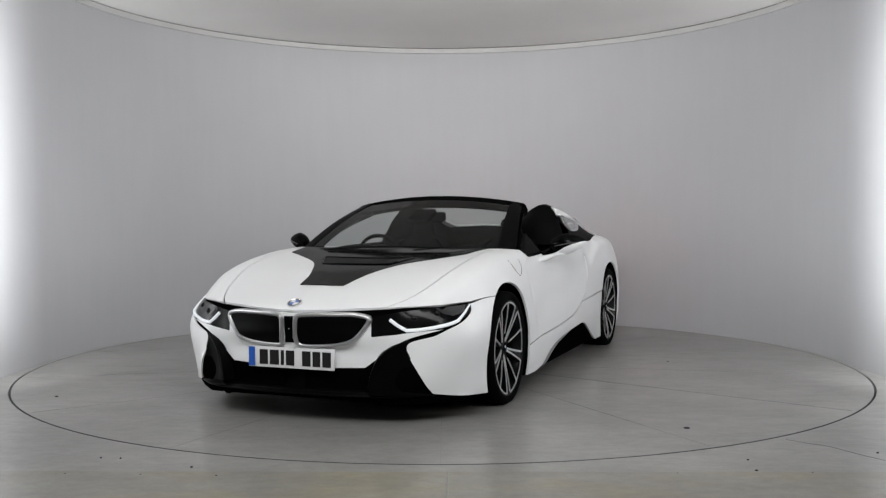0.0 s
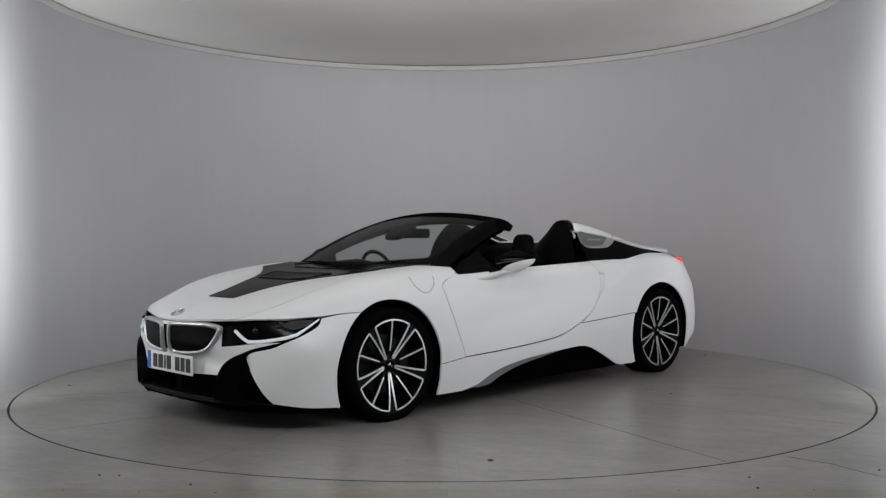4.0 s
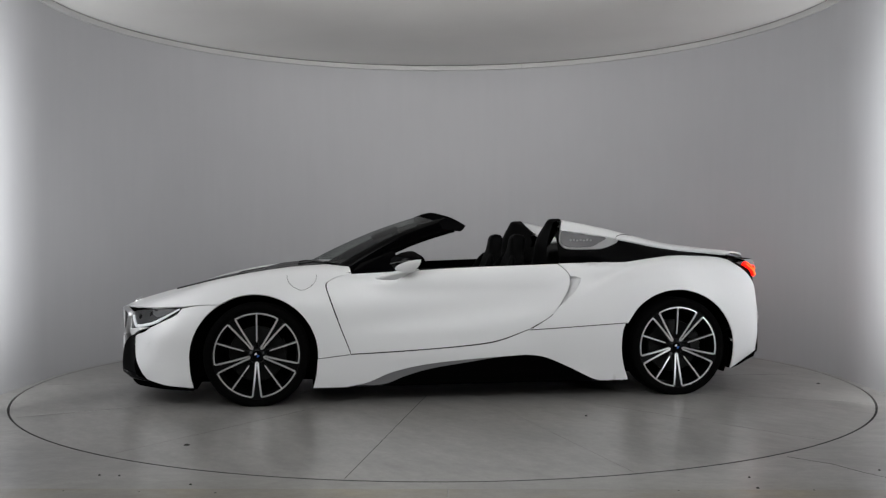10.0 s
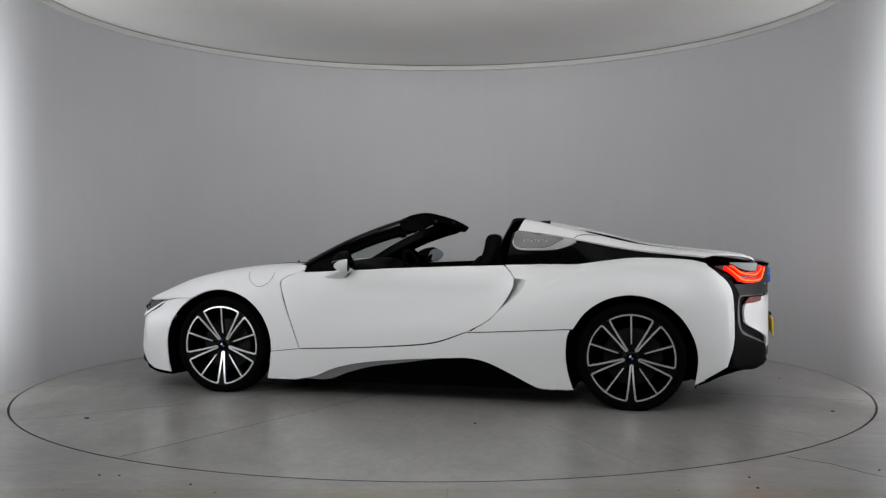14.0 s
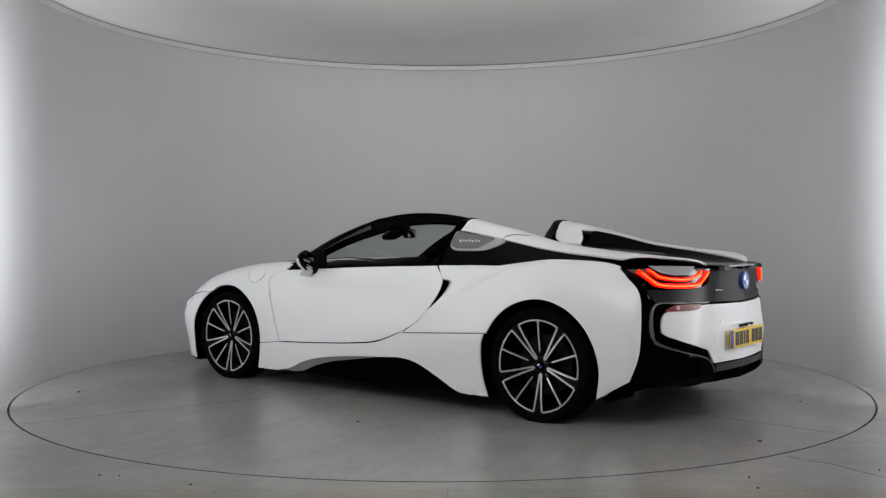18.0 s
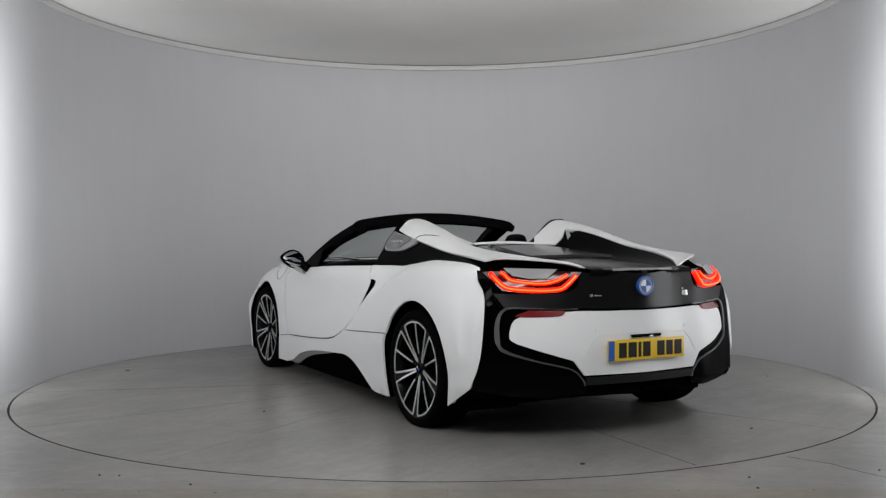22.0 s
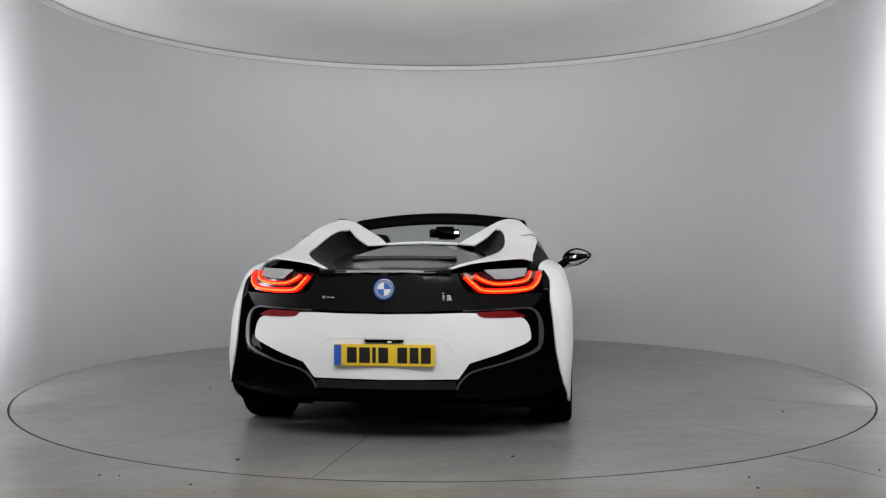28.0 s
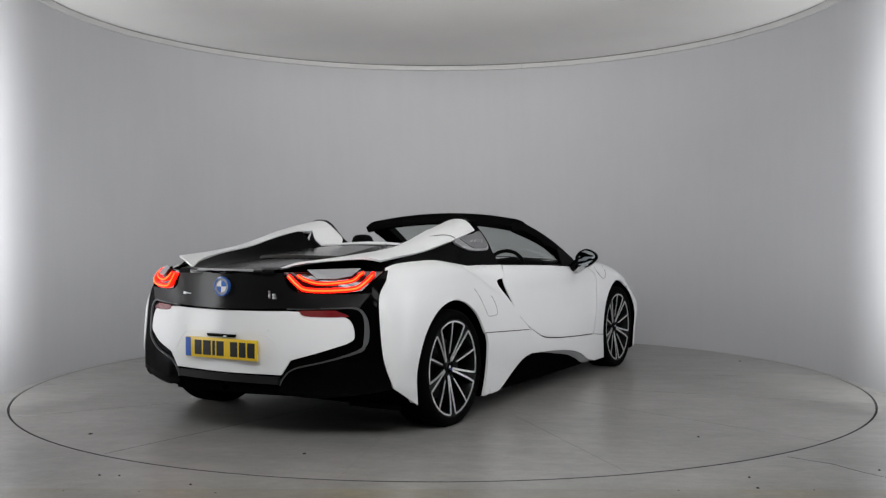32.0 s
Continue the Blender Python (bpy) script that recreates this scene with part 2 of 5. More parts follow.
def tube(points, radius, n=8, closed=False):
    """A round bar along points; the radius may be a list."""
    bm = bmesh.new()
    pts = [Vector(p) for p in points]
    k = len(pts)
    rings = []
    for i, p in enumerate(pts):
        a = pts[(i - 1) % k] if (closed or i) else p
        b = pts[(i + 1) % k] if (closed or i < k - 1) else p
        d = (b - a).normalized()
        u = d.cross(Vector((0, 0, 1)))
        if u.length < 0.05:
            u = d.cross(Vector((0, 1, 0)))
        u.normalize()
        v = d.cross(u)
        r = radius[i] if isinstance(radius, (list, tuple)) else radius
        rings.append([bm.verts.new(p + r * (math.cos(2 * math.pi * j / n) * u + math.sin(2 * math.pi * j / n) * v)) for j in range(n)])
    for i in range(k if closed else k - 1):
        p, q = rings[i], rings[(i + 1) % k]
        for j in range(n):
            bm.faces.new((p[j], p[(j + 1) % n], q[(j + 1) % n], q[j]))
    if not closed:
        bm.faces.new(rings[0][::-1])
        bm.faces.new(rings[-1])
    bmesh.ops.recalc_face_normals(bm, faces=bm.faces[:])
    return soften(bm, 50)


def spline(pts, n=8, closed=False):
    """Points of a smooth curve through pts."""
    v = [Vector(p) for p in pts]
    k = len(v)
    if k < 3 and not closed:
        return [v[0].lerp(v[-1], i / n) for i in range(n + 1)]
    out = []
    for i in range(k if closed else k - 1):
        p0 = v[(i - 1) % k] if (closed or i) else 2 * v[0] - v[1]
        p1, p2 = v[i], v[(i + 1) % k]
        p3 = v[(i + 2) % k] if (closed or i < k - 2) else 2 * v[-1] - v[-2]
        for j in range(n):
            t = j / n
            out.append(0.5 * ((2 * p1) + (p2 - p0) * t + (2 * p0 - 5 * p1 + 4 * p2 - p3) * t * t + (3 * p1 - p0 - 3 * p2 + p3) * t ** 3))
    if not closed:
        out.append(v[-1])
    return out


# ---- the round photo booth ----
R_WALL, Z_RIM, Z_CEIL, R_TABLE = 3.02, 2.85, 2.907, 2.976
FRONT_Y = -1.9


def booth_plan(r, n=120):
    """The wall's plan: half a circle at the back, straight cheeks to the front."""
    pts = [(r, FRONT_Y)] + [(r * math.cos(math.pi * i / n), r * math.sin(math.pi * i / n)) for i in range(n + 1)] + [(-r, FRONT_Y)]
    return pts


def follow(profile, lo=0.0, hi=1.0, n=120):
    """Sweeps a profile of (inset, height) along the booth's plan, over part of its length."""
    base = booth_plan(R_WALL)
    run = [0.0]
    for a, b in zip(base[:-1], base[1:]):
        run.append(run[-1] + math.dist(a, b))
    bm = bmesh.new()
    rows = []
    for i in range(n + 1):
        d = run[-1] * (lo + (hi - lo) * i / n)
        x, y = float(np.interp(d, run, [p[0] for p in base])), float(np.interp(d, run, [p[1] for p in base]))
        k = math.hypot(x, y) if y > 0 else abs(x)
        nx, ny = (x / k, y / k) if y > 0 else (math.copysign(1, x), 0.0)
        rows.append([bm.verts.new((x - nx * q, y - ny * q, z)) for q, z in profile])
    for p, q in zip(rows[:-1], rows[1:]):
        for j in range(len(profile) - 1):
            bm.faces.new((p[j], q[j], q[j + 1], p[j + 1]))
    bmesh.ops.recalc_face_normals(bm, faces=bm.faces[:])
    return soften(bm)


tagged(mesh_object("wall_round", follow([(0, 0.0), (0, Z_CEIL + 0.1), (-0.12, Z_CEIL + 0.1), (-0.12, 0.0), (0, 0.0)], n=200), WALL), "curved pale grey painted wall of a round photo booth", "wall", kind="structure")
bm = bmesh.new()
plan = booth_plan(R_WALL + 0.12)
low = [bm.verts.new((x, y, Z_CEIL)) for x, y in plan]
top = [bm.verts.new((x, y, Z_CEIL + 0.12)) for x, y in plan]
bm.faces.new(low)
bm.faces.new(top)
for i in range(len(plan)):
    k = (i + 1) % len(plan)
    bm.faces.new((low[i], low[k], top[k], top[i]))
bmesh.ops.recalc_face_normals(bm, faces=bm.faces[:])
tagged(mesh_object("ceiling", soften(bm), CEIL), "pale grey ceiling of the photo booth", "ceiling", kind="structure")
# rim trim in three lengths, and the dark gap above it
for lo, hi in ((0.0, 0.4388), (0.4388, 0.816), (0.816, 1.0)):
    bm = follow([(0.002, Z_RIM), (0.022, Z_RIM + 0.003), (0.024, Z_CEIL - 0.009), (0.002, Z_CEIL - 0.009)], lo + 0.00025, hi - 0.00025, 60)
    tagged(mesh_object("trim", bm, BAND), "painted rim strip where the wall meets the ceiling", "trim", kind="structure")
bm = follow([(0.003, Z_CEIL - 0.012), (0.012, Z_CEIL - 0.008), (0.012, Z_CEIL - 0.001)], 0, 1, 160)
tagged(mesh_object("trim", bm, SEAM), "dark gap above the rim strip", "trim", kind="structure")

bm = lathe([(R_TABLE + 0.008, -0.03), (R_TABLE + 0.008, -0.002), (R_TABLE + 0.009, 0.0), (9.0, 0.0)], 160)
tagged(mesh_object("floor", bm, FLOOR), "pale grey resin floor round the turntable", "floor", kind="structure")
bm = lathe([(R_TABLE - 0.01, -0.028), (R_TABLE + 0.03, -0.028)], 160)
tagged(mesh_object("trim", bm, GAP), "dark gap round the turntable", "trim", kind="structure")
# the stained apron in front of the turntable, in two slabs with a seam between them
for lo, hi in ((-4.0, 0.0705), (0.0755, 4.0)):
    bm = box((lo + hi) / 2, -5.61, 0.001, hi - lo, 5.0, 0.006, 0.002, None, 1)
    tagged(mesh_object("pavement", bm, APRON, smooth=False), "stained resin slab before the turntable", "floor slab", kind="structure")
# outer room that closes the place
bm = bmesh.new()
bmesh.ops.create_cube(bm, size=1.0, matrix=Matrix.Translation((0, -2.5, 1.95)) @ Matrix.Diagonal((14, 15, 4.0, 1)))
bmesh.ops.reverse_faces(bm, faces=bm.faces[:])
bm.faces.ensure_lookup_table()
bmesh.ops.delete(bm, geom=[f for f in bm.faces if f.normal.z > 0.9], context="FACES")
tagged(mesh_object("wall_outer", bm, OUTER, smooth=False), "plain grey walls of the surrounding room", "wall", kind="structure")

# the turntable
table = tagged(new("turntable"), "round grey resin turntable flush with the floor", "turntable")
part("disc", lathe([(0.0, 0.0), (R_TABLE - 0.006, 0.0), (R_TABLE - 0.005, -0.05), (0.0, -0.05)], 200), FLOOR, table)
part("rim", lathe([(R_TABLE - 0.0045, -0.001), (R_TABLE - 0.002, -0.001), (R_TABLE, -0.002), (R_TABLE, -0.03)], 200), GAP, table, "dark steel edge of the disc")
for k in range(14):
    bm = box(1.85, 0, 0.0003, 2.2, 0.0034 if k in (0, 4) else 0.002, 0.0008, 0, pose(0, 0, 0, 0, 0, -41 + 360 / 14 * k))
    part("seam", bm, SEAM if k in (0, 4) else FAINT_SEAM, table, "fine dark seam across the disc", smooth=False)
for x, y, r in ((1.17, -2.317, 0.017), (1.69, 2.16, 0.014), (1.704, -0.066, 0.008), (-2.42, -1.253, 0.012), (0.4, 2.5, 0.008), (-1.6, 1.9, 0.008)):
    bm = lathe([(0, 0.006), (r * 0.6, 0.005), (r, 0.0)], 9)
    for v in bm.verts:
        v.co.x *= 1.0 + 0.3 * noise.noise(Vector((x * 9, y * 9, v.co.y * 60)))
    bmesh.ops.translate(bm, vec=(x, y, 0), verts=bm.verts[:])
    part("chip", bm, DIRT, table, "small dark chip on the disc")

# small chips and a hairline crack in the floor outside the disc
for x, y, r in ((-1.508, -2.872, 0.009), (-1.415, -2.881, 0.008), (-1.049, -3.031, 0.010), (-1.23, -3.161, 0.009), (-0.904, -3.173, 0.012), (-1.557, -3.148, 0.010), (1.412, -2.897, 0.009),
                (1.393, -3.076, 0.012), (1.045, -3.126, 0.008), (1.617, -3.117, 0.012), (2.045, -2.767, 0.010)):
    r *= 0.6
    bm = lathe([(0, 0.0052), (r * 0.6, 0.005), (r, 0.0)], 9)
    for v in bm.verts:
        v.co.x *= 1.0 + 0.3 * noise.noise(Vector((x * 9, y * 9, v.co.y * 60)))
    bmesh.ops.translate(bm, vec=(x, y, 0), verts=bm.verts[:])
    tagged(mesh_object("floor_chip", bm, DIRT), "small dark chip in the resin floor", "floor", kind="structure")
bm = tube([(1.72, -2.50, -0.0005), (1.80, -2.58, -0.0005), (1.875, -2.641, -0.0005), (1.95, -2.79, -0.0005), (2.02, -2.90, -0.0005)], 0.002, 5)
tagged(mesh_object("floor_crack", bm, SEAM), "hairline crack in the resin floor", "floor", kind="structure")


# ---- the car's underlying form: cross sections along its length ----
from mathutils.bvhtree import BVHTree
from mathutils.geometry import delaunay_2d_cdt

FORM_X = (2.345, 2.33, 2.30, 2.245, 2.20, 2.12, 2.00, 1.863, 1.70, 1.40, 1.10, 0.80, 0.40, 0.0, -0.40, -0.70,
          -0.85, -1.00, -1.20, -1.40, -1.70, -1.85, -1.95, -1.99, -2.03, -2.12, -2.20, -2.235, -2.255)
FORM = {
    "z0": (0.13, 0.125, 0.115, 0.105, 0.10, 0.095, 0.09, 0.085, 0.085, 0.085, 0.08, 0.08, 0.08, 0.08, 0.08, 0.08,
           0.08, 0.08, 0.08, 0.09, 0.12, 0.17, 0.215, 0.225, 0.23, 0.23, 0.23, 0.23, 0.23),
    "y1": (0.06, 0.24, 0.415, 0.590, 0.675, 0.768, 0.868, 0.917, 0.936, 0.942, 0.939, 0.942, 0.942, 0.942, 0.945, 0.950,
           0.953, 0.957, 0.960, 0.960, 0.955, 0.945, 0.925, 0.905, 0.82, 0.66, 0.47, 0.28, 0.02),
    "y2": (0.02, 0.12, 0.26, 0.445, 0.590, 0.735, 0.880, 0.928, 0.943, 0.946, 0.940, 0.938, 0.940, 0.946, 0.957, 0.963,
           0.965, 0.967, 0.970, 0.970, 0.965, 0.950, 0.925, 0.905, 0.82, 0.665, 0.475, 0.29, 0.02),
    "z3": (0.575, 0.58, 0.585, 0.588, 0.59, 0.60, 0.61, 0.625, 0.655, 0.70, 0.72, 0.715, 0.70, 0.70, 0.70, 0.71,
           0.73, 0.75, 0.765, 0.775, 0.765, 0.745, 0.72, 0.71, 0.71, 0.71, 0.71, 0.71, 0.71),
    "y3": (0.02, 0.115, 0.25, 0.43, 0.558, 0.685, 0.790, 0.858, 0.903, 0.921, 0.912, 0.906, 0.908, 0.914, 0.920, 0.926,
           0.928, 0.933, 0.941, 0.948, 0.940, 0.915, 0.885, 0.865, 0.775, 0.59, 0.39, 0.21, 0.02),
    "y4": (0.018, 0.10, 0.23, 0.40, 0.515, 0.612, 0.682, 0.735, 0.775, 0.792, 0.792, 0.805, 0.855, 0.852, 0.843, 0.837,
           0.836, 0.838, 0.842, 0.840, 0.822, 0.79, 0.735, 0.705, 0.665, 0.545, 0.365, 0.19, 0.018),
    "z4": (0.590, 0.597, 0.606, 0.615, 0.622, 0.640, 0.677, 0.725, 0.779, 0.842, 0.876, 0.884, 0.872, 0.886, 0.896, 0.899,
           0.900, 0.903, 0.917, 0.936, 0.926, 0.902, 0.893, 0.89, 0.89, 0.89, 0.89, 0.89, 0.89),
    "z6": (0.592, 0.602, 0.618, 0.639, 0.653, 0.677, 0.710, 0.743, 0.781, 0.833, 0.871, 0.897, 0.87, 0.87, 0.88, 0.90,
           0.91, 0.93, 0.945, 0.95, 0.935, 0.922, 0.913, 0.91, 0.907, 0.90, 0.895, 0.893, 0.892),
}


def monotone(xs, ys, x):
    """Smooth interpolation without overshoot; xs fall."""
    xs, ys = np.array(xs[::-1]), np.array(ys[::-1])
    d = np.diff(ys) / np.diff(xs)
    m = np.zeros(len(xs))
    m[0], m[-1] = d[0], d[-1]
    for i in range(1, len(xs) - 1):
        h0, h1 = xs[i] - xs[i - 1], xs[i + 1] - xs[i]
        m[i] = 0.0 if d[i - 1] * d[i] <= 0 else (3 * (h0 + h1)) / ((2 * h1 + h0) / d[i - 1] + (h1 + 2 * h0) / d[i])
    i = np.clip(np.searchsorted(xs, x) - 1, 0, len(xs) - 2)
    h = xs[i + 1] - xs[i]
    t = (x - xs[i]) / h
    return ((1 + 2 * t) * (1 - t) ** 2) * ys[i] + t * (1 - t) ** 2 * h * m[i] + t * t * (3 - 2 * t) * ys[i + 1] + t * t * (t - 1) * h * m[i + 1]


def section(x):
    """Half a cross section at x: points (y, z) from the belly's middle round to the top's middle."""
    g = {k: float(monotone(FORM_X, v, x)) for k, v in FORM.items()}
    y1, z0 = g["y1"], g["z0"]
    keys = [(0, z0), (0.85 * y1, z0), (0.98 * y1, z0 + 0.02), (0.997 * y1, z0 + 0.08), (y1, max(0.26, z0 + 0.16)), (g["y2"], 0.48), (g["y3"], g["z3"]), (g["y4"], g["z4"]),
            (0.5 * g["y4"], 0.35 * g["z4"] + 0.65 * g["z6"]), (0, g["z6"])]
    return [(p.x, p.y) for p in spline([(a, b, 0) for a, b in keys], 10)]


def ramp(v, lo, hi):
    """Soft step from 0 at lo to 1 at hi."""
    t = max(0.0, min(1.0, (v - lo) / (hi - lo)))
    return t * t * (3 - 2 * t)


def channel(x, y, z):
    """The flank's relief: the hollow of the door, its shoulder, the fold before the haunch and the lower flank."""
    if y < 0.5:
        return y
    # hollow that climbs from the front of the door to the air slot
    c = float(np.interp(x, [-0.6, 0.1, 0.95], [0.655, 0.575, 0.49]))
    y -= 0.012 * math.exp(-((z - c) / 0.09) ** 2) * ramp(x, -0.62, -0.15) * ramp(-x, -0.95, -0.55)
    # shoulder of the door
    y += 0.004 * math.exp(-((z - 0.765) / 0.05) ** 2) * ramp(x, -0.75, -0.35) * ramp(-x, -0.95, -0.5)
    # fold before the haunch: the flank stays back ahead of it
    r = float(np.interp(z, [0.66, 0.735, 0.81, 0.887], [-0.70, -0.81, -0.97, -1.17]))
    y -= 0.032 * ramp(x, r - 0.03, r + 0.05) * ramp(-x, 0.52, 0.85) * ramp(z, 0.68, 0.79) * ramp(-z, -0.905, -0.875)
    # the nose's lower corner is tucked in
    y *= 1 - 0.085 * ramp(x, 1.80, 2.15) * max(0.0, min(1.0, (0.46 - z) / 0.32)) ** 1.4
    # the sill stands a little proud under the door
    y += 0.006 * math.exp(-((z - 0.31) / 0.05) ** 2) * ramp(x, -1.0, -0.6) * ramp(-x, -0.9, -0.5)
    return y


def form_grid():
    xs = []
    for a, b in zip(FORM_X[:-1], FORM_X[1:]):
        n = max(2, int((a - b) / 0.016))
        xs += [a + (b - a) * i / n for i in range(n)]
    xs.append(FORM_X[-1])
    rows = []
    for x in xs:
        half = [(channel(x, y, z), z) for y, z in section(x)]
        back = 0.043 * max(0.0, min(1.0, (x - 2.18) / 0.12))
        half = [(x - back * max(0.0, min(1.0, (0.46 - z) / 0.07)), y, z) for y, z in half]
        rows.append(half + [(a, -y, z) for a, y, z in half[-2:0:-1]])
    return rows


def form_mesh(inset=0.0):
    rows = form_grid()
    bm = bmesh.new()
    vs = [[bm.verts.new(p) for p in r] for r in rows]
    n = len(rows[0])
    for p, q in zip(vs[:-1], vs[1:]):
        for j in range(n):
            bm.faces.new((p[j], q[j], q[(j + 1) % n], p[(j + 1) % n]))
    bm.faces.new(vs[0])
    bm.faces.new(vs[-1][::-1])
    bmesh.ops.recalc_face_normals(bm, faces=bm.faces[:])
    bm.normal_update()
    if inset:
        for v, nrm in [(v, v.normal.copy()) for v in bm.verts]:
            v.co -= nrm * inset
    return bm


_bm = form_mesh()
_bm.normal_update()
FORM_TREE = BVHTree.FromBMesh(_bm)
_bm.free()
AXES = {"s": Vector((0, 1, 0)), "t": Vector((0, 0, 1)), "f": Vector((1, 0, 0)), "r": Vector((-1, 0, 0))}


def cast(p, d):
    """The form's surface met from outside along -d through p."""
    hit = FORM_TREE.ray_cast(p + d * 4, -d)
    if hit[0] is None:
        hit = FORM_TREE.find_nearest(p)
    return hit[0], hit[1]


def snap(q):
    """('s', x, z) on the flank, ('t', x, y) on top, ('f' or 'r', y, z) on the nose or tail; three numbers: the nearest place."""
    if isinstance(q[0], str):
        k, a, b = q
        p = Vector((a, 0, b)) if k == "s" else Vector((a, b, 0)) if k == "t" else Vector((0, a, b))
        return cast(p, AXES[k])[0]
    return FORM_TREE.find_nearest(Vector(q))[0]


def outline(segments, n=8):
    """A closed loop on the form; each segment is smooth, with corners between them."""
    pts = []
    start = snap(segments[0][0])
    first = start
    for i, s in enumerate(segments):
        ks = ([] if i == 0 else [first]) + [snap(q) for q in s]
        if i == len(segments) - 1:
            ks.append(start)
        first = ks[-1]
        pts += spline(ks, n if len(ks) > 2 else 2 * n)[:-1]
    return pts


def fill(loop, d, step, lift, thick, holes=(), resnap=True):
    """A shell over the loop, lying on the form and lifted off it, with a rim turned inwards."""
    d = Vector(d).normalized()
    u = d.cross(Vector((0, 0, 1)))
    u = Vector((1, 0, 0)) if u.length < 0.2 else u.normalized()
    v = u.cross(d)
    loops = [loop] + list(holes)
    p3, p2, edges = [], [], []
    for lp in loops:
        k = len(p2)
        for i, p in enumerate(lp):
            p2.append(Vector((p.dot(u), p.dot(v))))
            p3.append(p)
            edges.append((k + i, k + (i + 1) % len(lp)))
    lo = [min(q[a] for q in p2) for a in (0, 1)]
    hi = [max(q[a] for q in p2) for a in (0, 1)]
    arr = np.array([[q.x, q.y] for q in p2])
    nb = len(p2)
    poly = [np.array([[p.dot(u), p.dot(v)] for p in lp]) for lp in loops]

    def inside(x, y):
        c = False
        for pg in poly:
            a, b = pg, np.roll(pg, -1, 0)
            m = (a[:, 1] > y) != (b[:, 1] > y)
            xs = a[m, 0] + (y - a[m, 1]) * (b[m, 0] - a[m, 0]) / (b[m, 1] - a[m, 1])
            c ^= bool((xs > x).sum() % 2)
        return c

    for i in range(1, int((hi[0] - lo[0]) / step) + 1):
        for j in range(1, int((hi[1] - lo[1]) / step) + 1):
            x, y = lo[0] + i * step, lo[1] + (j + 0.5 * (i % 2)) * step
            if inside(x, y) and np.min((arr[:nb, 0] - x) ** 2 + (arr[:nb, 1] - y) ** 2) > (0.45 * step) ** 2:
                p2.append(Vector((x, y)))
    vo, _, fo, ov, _, _ = delaunay_2d_cdt(p2, edges, [], 0, 1e-7)
    bm = bmesh.new()
    vs, ns = [], []
    for q, src in zip(vo, ov):
        k = src[0] if src else -1
        if 0 <= k < nb:
            p = p3[k]
            near = FORM_TREE.find_nearest(p)
            nrm = near[1]
        else:
            p, nrm = cast(u * q.x + v * q.y, d)
        vs.append(bm.verts.new(p + nrm * lift))
        ns.append(nrm)
    for f in fo:
        c = sum((vo[i] for i in f), Vector((0, 0))) / 3
        if inside(c.x, c.y):
            face = bm.faces.new([vs[i] for i in f])
            face.normal_update()
            if face.normal.dot(d) < 0:
                face.normal_flip()
    for w in [w for w in bm.verts if not w.link_faces]:
        bm.verts.remove(w)
    if thick:
        bm.normal_update()
        border = [e for e in bm.edges if len(e.link_faces) == 1]
        nrm = {w: w.normal.copy() for e in border for w in e.verts}
        r = bmesh.ops.extrude_edge_only(bm, edges=border)
        old = {tuple(round(c, 6) for c in w.co): n for w, n in nrm.items()}
        for w in [g for g in r["geom"] if isinstance(g, bmesh.types.BMVert)]:
            w.co -= old.get(tuple(round(c, 6) for c in w.co), d) * thick
        bm.normal_update()
    return soften(bm, 40)


def flipped(bm):
    """The mirror image across the car's middle plane."""
    out = bm.copy()
    for v in out.verts:
        v.co.y = -v.co.y
    bmesh.ops.reverse_faces(out, faces=out.faces[:])
    return out


def panel(name, segments, d, mat, lift=0.0, thick=0.02, step=0.035, both=True, holes=(), label="", n=8, parent=None):
    """A body panel over an outline; with both, its mirror image too."""
    bm = fill(outline(segments, n), d, step, lift, thick, [outline(h, n) for h in holes])
    made = []
    if both:
        made.append(part(name, flipped(bm), mat, parent or car, label))
    made.append(part(name, bm, mat, parent or car, label))
    return made


def arch(cx, a0, a1, r=0.402, cz=0.312, n=9):
    """Points of a wheel opening on the flank, between two angles in degrees (0 is forwards, 90 up)."""
    return [("s", cx + r * math.cos(radians(a0 + (a1 - a0) * i / n)), cz + r * math.sin(radians(a0 + (a1 - a0) * i / n))) for i in range(n + 1)]


# ---- the car ----
car = tagged(new("sports_car"), "white two-seat roadster with black bonnet insert, roof open, on the turntable", "car")


def loft(rows, mat, name, parent, both=True, thick=0.0, n=6, label="", close=False, mats=None):
    """A smooth skin over rows of points; row and column are splined."""
    fine = [spline(r, n) if len(r) > 2 else [Vector(p) for p in r] for r in rows]
    cols = [spline([f[j] for f in fine], n) if len(fine) > 2 else [f[j] for f in fine] for j in range(len(fine[0]))]
    bm = bmesh.new()
    vs = [[bm.verts.new(p) for p in c] for c in cols]
    m = len(vs)
    for j in range(m if close else m - 1):
        p, q = vs[j], vs[(j + 1) % m]
        for i in range(len(p) - 1):
            bm.faces.new((p[i], q[i], q[i + 1], p[i + 1]))
    bmesh.ops.recalc_face_normals(bm, faces=bm.faces[:])
    if thick:
        bm.normal_update()
        top = [(v, v.co.copy(), v.normal.copy()) for v in bm.verts]
        border = [e for e in bm.edges if len(e.link_faces) == 1]
        nrm = {tuple(round(c, 6) for c in w.co): w.normal.copy() for e in border for w in e.verts}
        r = bmesh.ops.extrude_edge_only(bm, edges=border)
        for w in [g for g in r["geom"] if isinstance(g, bmesh.types.BMVert)]:
            w.co -= nrm[tuple(round(c, 6) for c in w.co)] * thick
    soften(bm, 42)
    made = []
    if both:
        made.append(part(name, flipped(bm), mat, parent, label))
    made.append(part(name, bm, mat, parent, label))
    return made


